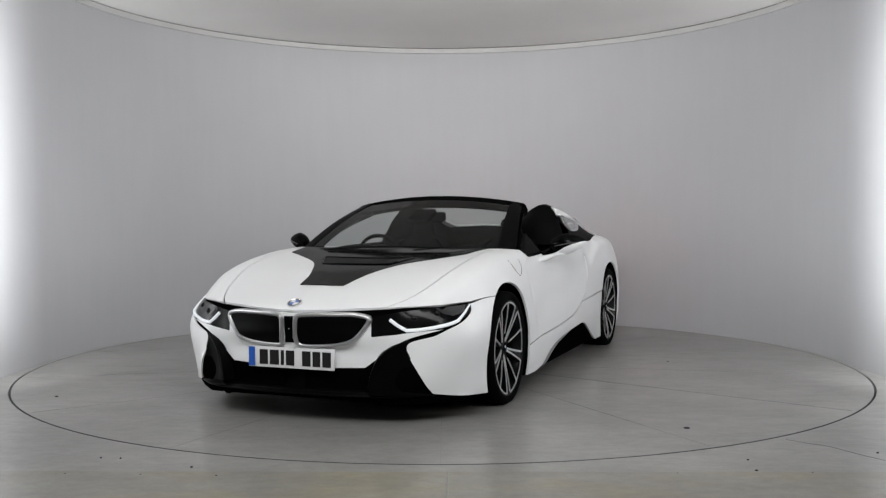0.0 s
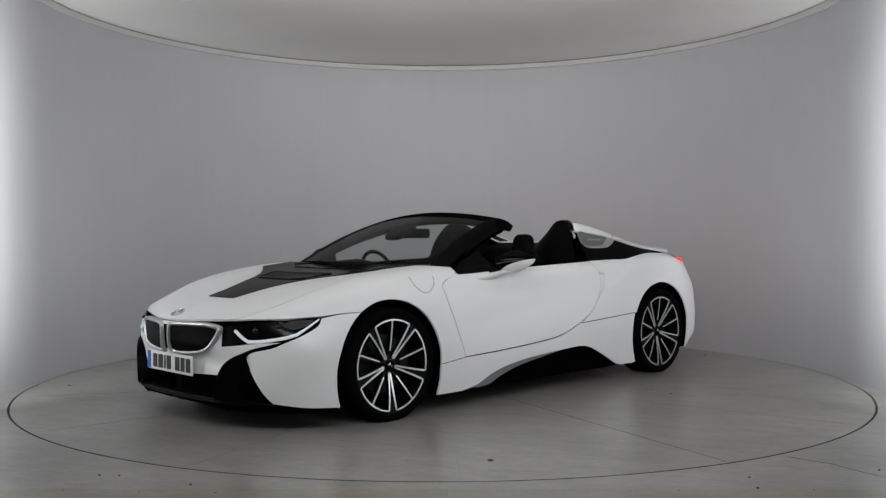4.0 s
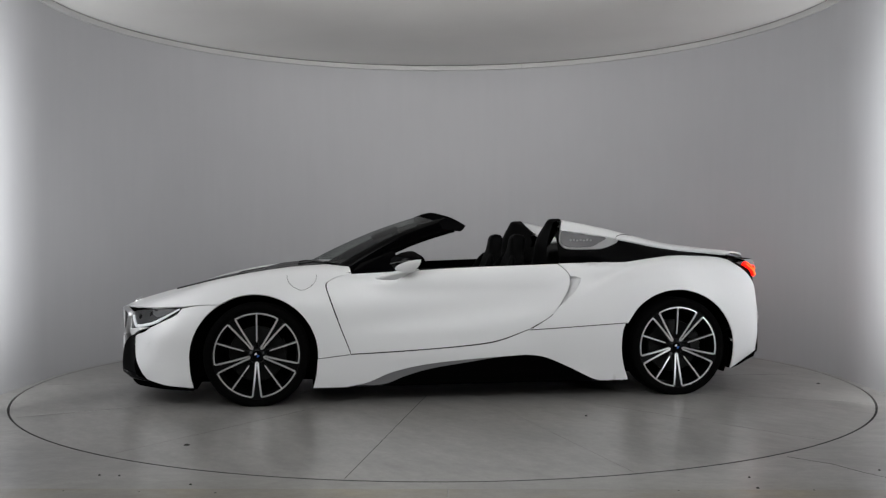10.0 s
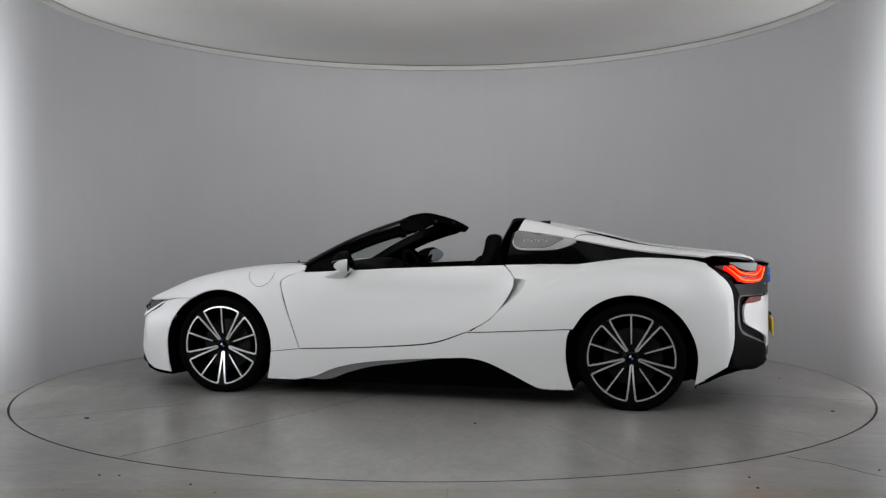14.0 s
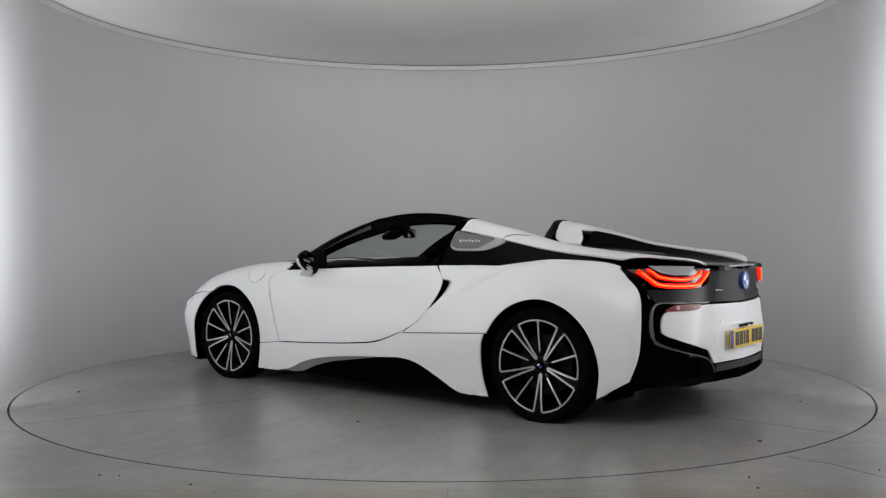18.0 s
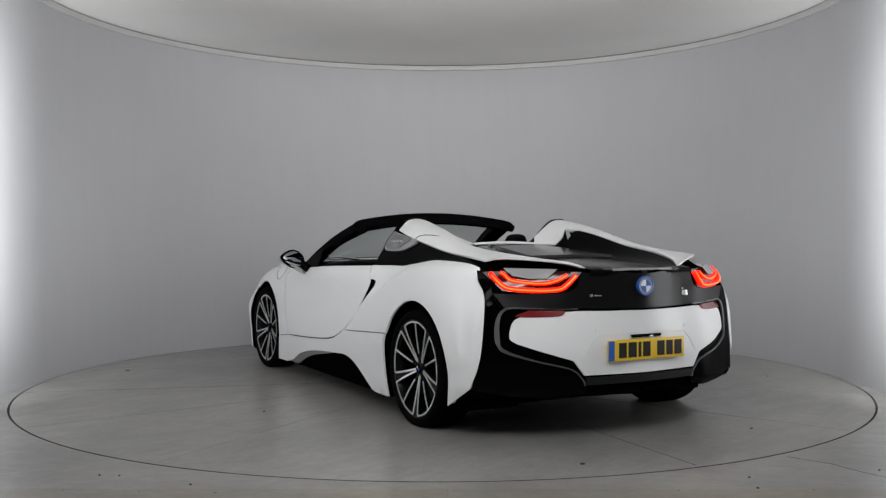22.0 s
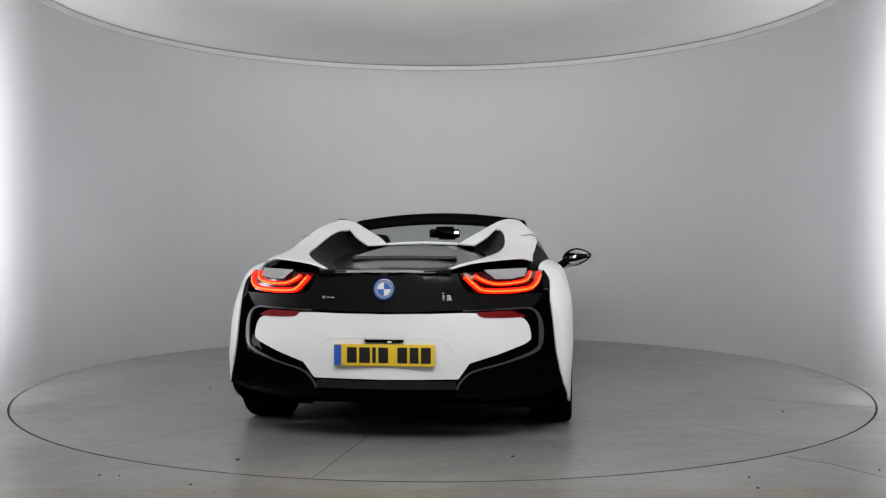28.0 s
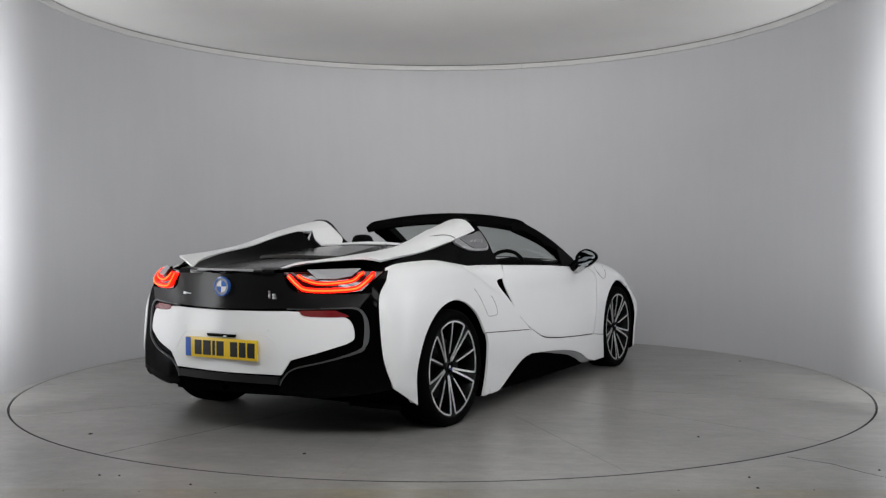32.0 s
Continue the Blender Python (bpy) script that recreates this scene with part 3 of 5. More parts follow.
def ribbon(points, width, depth, out, bevel=True):
    """A flat bar of a width along points, its back set in by depth against the direction out."""
    pts = [Vector(p) for p in points]
    out = Vector(out).normalized()
    bm = bmesh.new()
    rows = []
    for i, p in enumerate(pts):
        a, b = pts[max(0, i - 1)], pts[min(len(pts) - 1, i + 1)]
        side = (b - a).normalized().cross(out).normalized()
        h = width[i] / 2 if isinstance(width, (list, tuple)) else width / 2
        rows.append([bm.verts.new(q) for q in (p - side * h - out * depth, p - side * h, p + side * h, p + side * h - out * depth)])
    for p, q in zip(rows[:-1], rows[1:]):
        for j in range(3):
            bm.faces.new((p[j], p[j + 1], q[j + 1], q[j]))
    bm.faces.new(rows[0])
    bm.faces.new(rows[-1][::-1])
    bmesh.ops.recalc_face_normals(bm, faces=bm.faces[:])
    return soften(bm)


def on_form(q, lift=0.0):
    p = snap(q)
    return p + FORM_TREE.find_nearest(p)[1] * lift


# black inner shell that shows in the joints
bm = form_mesh(0.014)
drop = []
for f in bm.faces:
    c = f.calc_center_median()
    well = min((c.x - 1.42) ** 2, (c.x + 1.395) ** 2) + (c.z - 0.32) ** 2 < 0.43 ** 2 and abs(c.y) > 0.5
    cabin = -0.62 < c.x < 0.78 and c.z > 0.80 and abs(c.y) < 0.86
    pocket = -0.78 < c.x < -0.47 and 0.53 < c.z < 0.83 and abs(c.y) > 0.7
    if well or cabin or pocket or len(f.verts) > 4:
        drop.append(f)
bmesh.ops.delete(bm, geom=drop, context="FACES")
for v in bm.verts:
    v.co.z = max(v.co.z, 0.108)
part("inner_body", soften(bm), VOID, car, "matt black inner body and floor pan")
for cx in (1.42, -1.395):
    for sy in (-1, 1):
        bm = lathe([(0.415, 0.84), (0.425, 0.83), (0.425, 0.5), (0.0, 0.5)], 40, radians(-25), radians(205), "y")
        bmesh.ops.transform(bm, matrix=Matrix.Translation((cx, 0, 0.312)) @ Matrix.Diagonal((1, sy, 1, 1)), verts=bm.verts[:])
        part("wheel_arch_liner", bm, PLASTIC, car, "black plastic wheel arch liner")

# --- flank panels ---
FA, RA = 1.42, -1.395
HOOD_SEAM = [("t", 2.205, 0.50), ("t", 2.10, 0.565), ("t", 1.95, 0.62), ("t", 1.70, 0.67), ("t", 1.40, 0.69), ("t", 1.10, 0.715), ("t", 0.93, 0.735)]
DOOR_FRONT = [("s", 0.815, 0.325), ("s", 0.893, 0.53), ("s", 0.957, 0.71), ("s", 0.970, 0.77), ("s", 0.945, 0.795), ("s", 0.885, 0.822), ("s", 0.80, 0.836)]
DOOR_REAR = [("s", -0.585, 0.893), ("s", -0.635, 0.84), ("s", -0.655, 0.79), ("s", -0.625, 0.70), ("s", -0.52, 0.56), ("s", -0.37, 0.47)]
DOOR_LOW = [("s", -0.15, 0.395), ("s", 0.08, 0.365), ("s", 0.44, 0.342), ("s", 0.81, 0.325)]
panel("front_fender", [[(1.863, 0.845, 0.634), ("s", 1.76, 0.649), ("s", 1.6375, 0.651)], arch(FA, 58, 183)[1:], [("s", 0.81, 0.318)],
                       DOOR_FRONT[1:], [(0.815, 0.81, 0.884)], [("t", 0.93, 0.742)], [("t", x, y + 0.005) for _, x, y in HOOD_SEAM[-2::-1]],
                       [(2.08, 0.70, 0.622), (1.98, 0.785, 0.631)]], (0.1, 0.75, 0.65), PAINT, thick=0.014, label="white painted front wing over the wheel")
panel("bonnet", [[("t", 2.205, 0.495)] + [("t", x, y - 0.003) for _, x, y in HOOD_SEAM[1:]], [("t", 0.95, 0.4), ("t", 0.98, 0), ("t", 0.95, -0.4), ("t", 0.93, -0.732)],
                 [("t", x, -y + 0.003) for _, x, y in HOOD_SEAM[-2:0:-1]] + [("t", 2.205, -0.495)],
                 [("t", 2.243, -0.39), ("t", 2.297, -0.22), ("t", 2.318, -0.10), ("t", 2.325, 0), ("t", 2.318, 0.10), ("t", 2.297, 0.22), ("t", 2.243, 0.39)]],
      (0, 0, 1), PAINT, both=False, label="white painted bonnet")
INSERT = [("t", 1.985, 0.138), ("t", 1.84, 0.165), ("t", 1.70, 0.215), ("t", 1.55, 0.29), ("t", 1.44, 0.385), ("t", 1.35, 0.495), ("t", 1.27, 0.61)]
panel("bonnet_insert", [INSERT, [("t", 1.0, 0.655)], [("t", 0.96, 0.3), ("t", 0.97, 0.0), ("t", 0.96, -0.3), ("t", 1.0, -0.655)], [("t", 1.27, -0.61)],
                        [(k, x, -y) for k, x, y in INSERT[-2::-1]], [("t", 1.995, 0.0)]], (0, 0, 1), INSERT_BLACK, 0.005, 0.006, both=False,
      label="gloss black bonnet insert widening to the windscreen")
panel("bonnet_vent", [[("t", 1.55, -0.218), ("t", 1.56, 0), ("t", 1.55, 0.218)], [("t", 1.385, 0.295)], [("t", 1.395, 0), ("t", 1.385, -0.295)]], (0, 0, 1), SATIN, 0.0065, 0.002, both=False,
      label="black air outlet in the bonnet insert")
VENT = [(1.56, -0.222), (1.568, -0.11), (1.57, 0.0), (1.568, 0.11), (1.56, 0.222), (1.47, 0.262), (1.375, 0.302), (1.385, 0.15), (1.388, 0.0), (1.385, -0.15), (1.375, -0.302), (1.47, -0.262)]
part("vent_rim", tube([on_form(("t", x, y), 0.007) for x, y in VENT], 0.0055, 6, True), DECK_BLACK, car, "raised gloss rim of the bonnet outlet")

panel("door", [[(k, x - 0.008, z) for k, x, z in DOOR_FRONT], [("s", 0.62, 0.844), ("s", 0.24, 0.864), ("s", -0.10, 0.877), ("s", -0.58, 0.891)], DOOR_REAR[1:], DOOR_LOW[:-1] + [("s", 0.80, 0.326)]],
      (0, 1, 0), PAINT, -0.001, 0.008, both=True, step=0.024, label="white painted scissor door, shut")
panel("side_sill", [[("s", 1.022, 0.294), ("s", 0.81, 0.318)], [("s", 0.44, 0.334), ("s", 0.08, 0.357), ("s", -0.15, 0.386), ("s", -0.365, 0.462)],
                    [("s", -0.41, 0.458), ("s", -1.02, 0.492)], [("s", -1.0, 0.43), ("s", -0.995, 0.31), ("s", -1.01, 0.21), ("s", -1.04, 0.115)], [("s", -0.85, 0.113)],
                    [("s", -0.79, 0.13), ("s", -0.66, 0.195), ("s", -0.53, 0.255), ("s", -0.44, 0.285), ("s", -0.34, 0.297)],
                    [("s", 0.07, 0.272), ("s", 0.35, 0.243), ("s", 0.55, 0.20), ("s", 0.70, 0.14), ("s", 0.84, 0.112)], [("s", 1.05, 0.112)], [("s", 1.03, 0.2)]],
      (0, 1, 0), PAINT, 0.0, 0.014, label="white painted sill below the door")
panel("side_skirt", [[("s", 0.86, 0.13), ("s", 0.70, 0.165), ("s", 0.55, 0.21), ("s", 0.35, 0.25), ("s", 0.07, 0.276), ("s", -0.34, 0.30)],
                     [("s", -0.45, 0.285), ("s", -0.66, 0.20), ("s", -0.8, 0.14)], [("s", 0.2, 0.135)]], (0, 1, 0), SKIRT, -0.035, 0.02,
      label="black side skirt under the sill")
panel("skirt_blade", [[("s", 0.80, 0.122), ("s", 0.70, 0.150), ("s", 0.55, 0.204), ("s", 0.35, 0.245), ("s", 0.07, 0.273), ("s", -0.20, 0.288)],
                      [("s", 0.07, 0.25), ("s", 0.30, 0.216), ("s", 0.46, 0.172), ("s", 0.62, 0.118)]], (0, 1, 0), SILL_GREY, -0.010, 0.02,
      label="satin grey blade along the sill")
panel("rear_quarter", [[("s", -0.59, 0.893), ("s", -1.06, 0.899)], [("t", -1.15, 0.845), ("t", -1.25, 0.832), ("t", -1.40, 0.822), ("t", -1.58, 0.805), ("t", -1.74, 0.785), ("t", -1.835, 0.775)],
                       [("s", -1.908, 0.850), ("s", -1.972, 0.785), ("s", -2.001, 0.70), ("s", -2.008, 0.5), ("s", -2.0, 0.40), ("s", -1.966, 0.285)],
                       [("s", -1.775, 0.172)], arch(RA, 195, 27), [("s", -1.025, 0.498)], [("s", -0.41, 0.464), ("s", -0.392, 0.472)],
                       [("s", -0.514, 0.547)], [("s", -0.56, 0.600), ("s", -0.625, 0.655), ("s", -0.685, 0.71), ("s", -0.722, 0.76), ("s", -0.735, 0.793)],
                       [("s", -0.70, 0.806), ("s", -0.661, 0.808)], [("s", -0.641, 0.84)]], (-0.1, 0.93, 0.35), PAINT, 0.0, 0.012, step=0.022,
      label="white painted rear quarter panel with a flared haunch")
for s in (-1, 1):
    # scooped pocket behind the door: it dives forwards under the door's edge
    rows = []
    for (xr, zr), (xf, zf) in zip(((-0.525, 0.562), (-0.56, 0.600), (-0.625, 0.655), (-0.685, 0.71), (-0.722, 0.76), (-0.738, 0.796), (-0.70, 0.812)),
                                  ((-0.515, 0.562), (-0.535, 0.595), (-0.57, 0.650), (-0.60, 0.705), (-0.62, 0.757), (-0.63, 0.790), (-0.63, 0.812))):
        r0, r1 = on_form(("s", xr - 0.004, zr), -0.001), on_form(("s", xf, zf), 0.0)
        deep = 0.105 * float(np.interp(zr, [0.555, 0.60, 0.655, 0.71, 0.76, 0.797, 0.812], [0.06, 0.55, 0.9, 1.0, 0.95, 0.8, 0.02]))
        rows.append([Vector((p.x, (p.y - dd) * s, p.z)) for p, dd in ((r0, 0.0), (r0.lerp(r1, 0.25), 0.16 * deep), (r0.lerp(r1, 0.5), 0.42 * deep), (r0.lerp(r1, 0.78), 0.85 * deep + 0.002),
                                                                      (r1 + Vector((0.004, 0, 0)), 1.15 * deep + 0.006), (r1 + Vector((0.006, 0, 0)), 0.55 * deep + 0.006), (r1 + Vector((0.007, 0, 0)), 0.004))])
    loft([r[:5] for r in rows], PAINT, "air_scoop", car, False, 0.0, 4, "white scooped air pocket behind the door")
    # the shade in the slot's opening is put in as a black wall
    loft([r[4:] for r in rows], VOID, "slot_shade", car, False, 0.0, 4, "black wall behind the door's edge, standing for the air slot's shade")
for s in (-1, 1):
    loop = [on_form(q, 0.001) for q in (("s", 1.215, 0.832), ("s", 1.205, 0.79), ("s", 1.17, 0.755), ("s", 1.12, 0.735), ("s", 1.07, 0.755), ("s", 1.035, 0.79), ("s", 1.025, 0.832))]
    bm = tube([Vector((p.x, p.y * s, p.z)) for p in spline(loop, 4)], 0.0013, 5)
    part("filler_flap_joint", bm, SEAM, car, "fine joint of the filler flap")

for s in (-1, 1):
    a, b = on_form(("s", 1.02, 0.298), 0.0004), on_form(("s", 0.815, 0.321), 0.0004)
    part("wing_joint", tube([Vector((p.x, p.y * s, p.z)) for p in (a, b)], 0.002, 5), VOID, car, "fine joint between wing and sill")

part("fuel_flap_joint", tube([Vector((p.x, -p.y, p.z)) for p in spline([on_form(("s", x, z), 0.0002) for x, z in ((-1.12, 0.765), (-1.06, 0.70), (-1.0, 0.615), (-0.975, 0.592), (-0.88, 0.592), (-0.85, 0.605), (-0.862, 0.66), (-0.90, 0.71))], 5)], 0.0013, 5), SEAM, car,
     "fine joint of the fuel flap")

# --- nose ---
panel("front_bumper", [[(1.870, 0.852, 0.622), (1.91, 0.868, 0.582), (2.0, 0.845, 0.532), (2.08, 0.79, 0.497), (2.12, 0.74, 0.470), (2.17, 0.655, 0.448), (2.215, 0.605, 0.425)],
                       [(2.21, 0.612, 0.39), (2.175, 0.662, 0.29), (2.14, 0.695, 0.215), (2.10, 0.718, 0.165)], [(2.03, 0.79, 0.150), ("s", 1.95, 0.138), ("s", 1.797, 0.130)],
                       [("s", 1.815, 0.21)] + arch(FA, 0, 56.5, n=6), [("s", 1.76, 0.644)]], (0.62, 0.78, 0), PAINT, 0.0, 0.008,
      label="white painted corner of the front bumper")
panel("bumper_bar", [[("f", -0.40, 0.305), ("f", 0, 0.295), ("f", 0.40, 0.305)], [("f", 0.46, 0.35), ("f", 0.55, 0.42), (2.18, 0.632, 0.462), (2.09, 0.78, 0.503)],
                     [(2.17, 0.65, 0.492), (2.21, 0.55, 0.478), (2.25, 0.435, 0.465)], [("f", 0.43, 0.578)], [("f", 0.2, 0.586), ("f", 0, 0.59), ("f", -0.2, 0.586), ("f", -0.43, 0.578)],
                     [("f", -0.435, 0.465)], [(2.21, -0.55, 0.478), (2.17, -0.65, 0.492), (2.09, -0.78, 0.503)], [(2.18, -0.632, 0.462), ("f", -0.55, 0.42), ("f", -0.46, 0.35)]],
      (1, 0, 0), PAINT, 0.001, 0.02, both=False, step=0.03, label="white painted bar across the nose under the grilles")
panel("lower_intake", [[("f", -0.42, 0.298), ("f", 0, 0.288), ("f", 0.42, 0.298)], [("f", 0.46, 0.24), ("f", 0.43, 0.175)], [("f", 0, 0.165), ("f", -0.43, 0.175)], [("f", -0.46, 0.24)]],
      (1, 0, 0), PLASTIC, -0.04, 0.02, both=False, label="black lower air intake")
LIP = [(2.06, 0.74, 0.142), (2.20, 0.60, 0.146), (2.275, 0.42, 0.150), (2.305, 0.20, 0.150), (2.312, 0.0, 0.150)]
LIP += [(x, -y, z) for x, y, z in LIP[-2::-1]]
loft([[(x - 0.10, y * 0.93, z + 0.05) for x, y, z in LIP], [(x - 0.015, y * 0.99, z + 0.034) for x, y, z in LIP], [(x, y, z + 0.018) for x, y, z in LIP], [(x - 0.012, y * 0.99, z) for x, y, z in LIP],
      [(x - 0.16, y * 0.93, z - 0.012) for x, y, z in LIP]], SATIN, "splitter", car, False, 0.0, 4, "black splitter lip under the nose")
# upright black fin beside the lower intake: leading edge, hollow face, ledge at its foot
LEAD = [(2.190, 0.628, 0.450), (2.238, 0.568, 0.425), (2.272, 0.515, 0.385), (2.290, 0.482, 0.330), (2.300, 0.458, 0.260), (2.302, 0.446, 0.198)]
TRAIL = [(2.190, 0.634, 0.447), (2.205, 0.618, 0.412), (2.198, 0.635, 0.365), (2.172, 0.664, 0.290), (2.138, 0.696, 0.212), (2.096, 0.722, 0.158)]
fin_rows = []
for a, b, deep in zip(LEAD, TRAIL, (0.0, 0.006, 0.014, 0.020, 0.020, 0.004)):
    a, b = Vector(a), Vector(b)
    out = Vector((0.75, 0.66, 0))
    fin_rows.append([a + Vector((-0.075, -0.045, 0)), a + Vector((-0.012, -0.016, 0.0)), a, a.lerp(b, 0.35) - out * deep * 0.9, a.lerp(b, 0.7) - out * deep, b - out * 0.006])
loft(fin_rows, SATIN, "intake_blade", car, True, 0.0, 4, "black upright fin beside the lower intake")
loft([[(2.302, 0.446, 0.198), (2.22, 0.60, 0.185), (2.096, 0.722, 0.158)], [(2.29, 0.44, 0.172), (2.21, 0.60, 0.158), (2.08, 0.73, 0.146)], [(2.20, 0.40, 0.150), (2.14, 0.52, 0.142), (2.03, 0.66, 0.135)]],
     SATIN, "fin_ledge", car, True, 0.0, 4, "black ledge at the foot of the fin")
panel("headlamp", [[(2.248, 0.437, 0.572), (2.19, 0.575, 0.598), (2.08, 0.71, 0.611), (1.98, 0.79, 0.622), (1.878, 0.850, 0.628)], [(1.915, 0.864, 0.586), (2.0, 0.84, 0.541), (2.07, 0.795, 0.516), (2.10, 0.755, 0.508)],
                   [(2.18, 0.625, 0.486), (2.25, 0.437, 0.468)]], (0.7, 0.7, 0.1), LENS, -0.004, 0.02, step=0.03, label="black headlamp housing")
HEADLAMPS = [o for o in car.children if o.name.startswith("headlamp")]
for ob in HEADLAMPS:
    s = -1 if ob.data.vertices[0].co.y < 0 else 1
    path = []
    for leg in (((2.215, 0.525, 0.559), (2.203, 0.566, 0.527), (2.188, 0.610, 0.501)), ((2.188, 0.610, 0.501), (2.152, 0.677, 0.505), (2.11, 0.74, 0.515), (2.065, 0.797, 0.528), (2.023, 0.832, 0.543)),
                ((2.023, 0.832, 0.543), (1.97, 0.845, 0.574), (1.885, 0.851, 0.621))):
        path += spline([on_form(q, 0.001) for q in leg], 4)[:-1]
    path.append(on_form((1.885, 0.851, 0.621), 0.001))
    bm = tube([Vector((p.x, p.y * s, p.z)) for p in path], [0.0095 if i < 24 else max(0.004, 0.0095 - 0.0006 * (i - 24)) for i in range(len(path))], 8)
    part("light_guide", bm, LAMP_WHITE, ob, "pale U-shaped daytime light guide")
    for q, r in (((2.14, 0.63, 0.56), 0.020), ((2.06, 0.72, 0.575), 0.018)):
        c = on_form(q, -0.012)
        bm = bmesh.new()
        bmesh.ops.create_uvsphere(bm, u_segments=16, v_segments=10, radius=r, matrix=Matrix.Translation((c.x, c.y * s, c.z)))
        part("projector", bm, LENS, ob, "dark projector lens")
    refl = [on_form(q, -0.002) for q in ((2.06, 0.715, 0.603), (1.99, 0.775, 0.611), (1.91, 0.832, 0.616), (1.95, 0.838, 0.583), (2.02, 0.80, 0.563), (2.05, 0.755, 0.575))]
    bm = bmesh.new()
    bm.faces.new([bm.verts.new((p.x, p.y * s, p.z)) for p in refl])
    bmesh.ops.triangulate(bm, faces=bm.faces[:])
    part("reflector", bm, LAMP_DIM, ob, "dark grey reflector in the lamp's outer end")
GRILLE = [("f", 0.035, 0.545), ("f", 0.05, 0.578), ("f", 0.10, 0.586), ("f", 0.24, 0.588), ("f", 0.36, 0.585), ("f", 0.425, 0.562), ("f", 0.39, 0.49), ("f", 0.335, 0.445), ("f", 0.25, 0.425),
          ("f", 0.12, 0.418), ("f", 0.055, 0.425), ("f", 0.038, 0.455)]
bm = fill(spline([snap(q) for q in GRILLE], 4, True), (1, 0, 0), 0.03, 0.014, 0.0)
for s in (-1, 1):
    grille = part("grille", flipped(bm) if s < 0 else bm.copy(), SATIN, car, "kidney grille closed by a smooth black panel")
    loop = spline([on_form(q, 0.014) for q in GRILLE], 5, True)
    fb, rows = bmesh.new(), []
    for i, p in enumerate(loop):
        d = loop[(i + 1) % len(loop)] - loop[i - 1]
        inward = Vector((0, d.z, -d.y)).normalized()
        if inward.dot(Vector((0, 0.225, 0.505)) - Vector((0, p.y, p.z))) < 0:
            inward = -inward
        prof = ((-0.008, -0.022), (-0.007, 0.004), (-0.002, 0.010), (0.004, 0.012), (0.012, 0.008), (0.017, -0.002), (0.018, -0.008))
        rows.append([fb.verts.new(Vector((p.x + h, (p + inward * w).y * s, (p + inward * w).z))) for w, h in prof])
    for p, q in zip(rows, rows[1:] + rows[:1]):
        for j in range(6):
            fb.faces.new((p[j], p[j + 1], q[j + 1], q[j]))
    bmesh.ops.recalc_face_normals(fb, faces=fb.faces[:])
    part("frame", soften(fb, 50), FRAME, grille, "broad satin silver frame")
bm.free()
part("grille_bridge", ribbon([on_form(("f", 0, z), 0.004) for z in (0.432, 0.50, 0.572)], 0.055, 0.01, (1, 0, 0)), BLACK, car, "black bridge between the grilles")


def roundel(centre, normal, r, parent, ring, edge):
    """A round badge in plain quarters of blue and white."""
    m = Matrix.Translation(centre) @ Vector(normal).to_track_quat("Z", "Y").to_matrix().to_4x4()
    b0 = lathe([(0, 0.004), (r * 0.8, 0.004), (r * 0.95, 0.005), (r, 0.001), (r, -0.01)], 40)
    bmesh.ops.transform(b0, matrix=m, verts=b0.verts[:])
    badge = part("badge", b0, ring, parent, "round badge with blue and white quarters")
    rim = lathe([(r * 0.86, 0.0045), (r * 0.92, 0.0075), (r * 1.02, 0.006), (r * 1.03, -0.01)], 40)
    bmesh.ops.transform(rim, matrix=m, verts=rim.verts[:])
    part("rim", rim, edge, badge)
    for k in range(4):
        q = lathe([(0, 0.0065), (r * 0.62, 0.0065), (r * 0.64, 0.004)], 8, k * math.pi / 2, (k + 1) * math.pi / 2)
        bmesh.ops.transform(q, matrix=m, verts=q.verts[:])
        part("quarter", q, (BADGE_BLUE, BADGE_WHITE)[k % 2], badge)
    return badge


roundel(on_form(("t", 2.268, -0.01), 0.003), (0.45, 0, 1), 0.041, car, BADGE_RING, CHROME)


def plate(x, sgn, cz, mat, parent):
    """A number plate with a blue band; the writing is plain bars."""
    ob = part("number_plate", box(x, 0, cz, 0.008, 0.52, 0.111, 0.003), mat, parent, "number plate with a blue band, writing as plain bars")
    f = x + sgn * 0.0052
    part("band", box(f, -sgn * 0.239, cz, 0.002, 0.038, 0.103), BLUE, ob, smooth=False)
    y = -0.19
    for w in (0.05, 0.055, 0.018, 0.05, 0.0, 0.05, 0.045, 0.05):
        if w:
            part("bar", box(f, sgn * (y + w / 2), cz, 0.002, w, 0.079), INK, ob, smooth=False)
        y += (w or 0.022) + 0.013
    return ob


p_front = plate(2.327, 1, 0.347, WHITEPL, car)
for s in (-1, 1):
    for q in (("f", 0.34, 0.40), (2.06, 0.765, 0.40)):
        c = on_form(q, 0.0005)
        n = FORM_TREE.find_nearest(c)[1]
        b0 = lathe([(0, 0.0015), (0.009, 0.0015), (0.0095, 0.0)], 16)
        bmesh.ops.transform(b0, matrix=Matrix.Translation(c) @ n.to_track_quat("Z", "Y").to_matrix().to_4x4(), verts=b0.verts[:])
        part("parking_sensor", flipped(b0) if s < 0 else b0.copy(), PAINT, car, "small round parking sensor")
        b0.free()

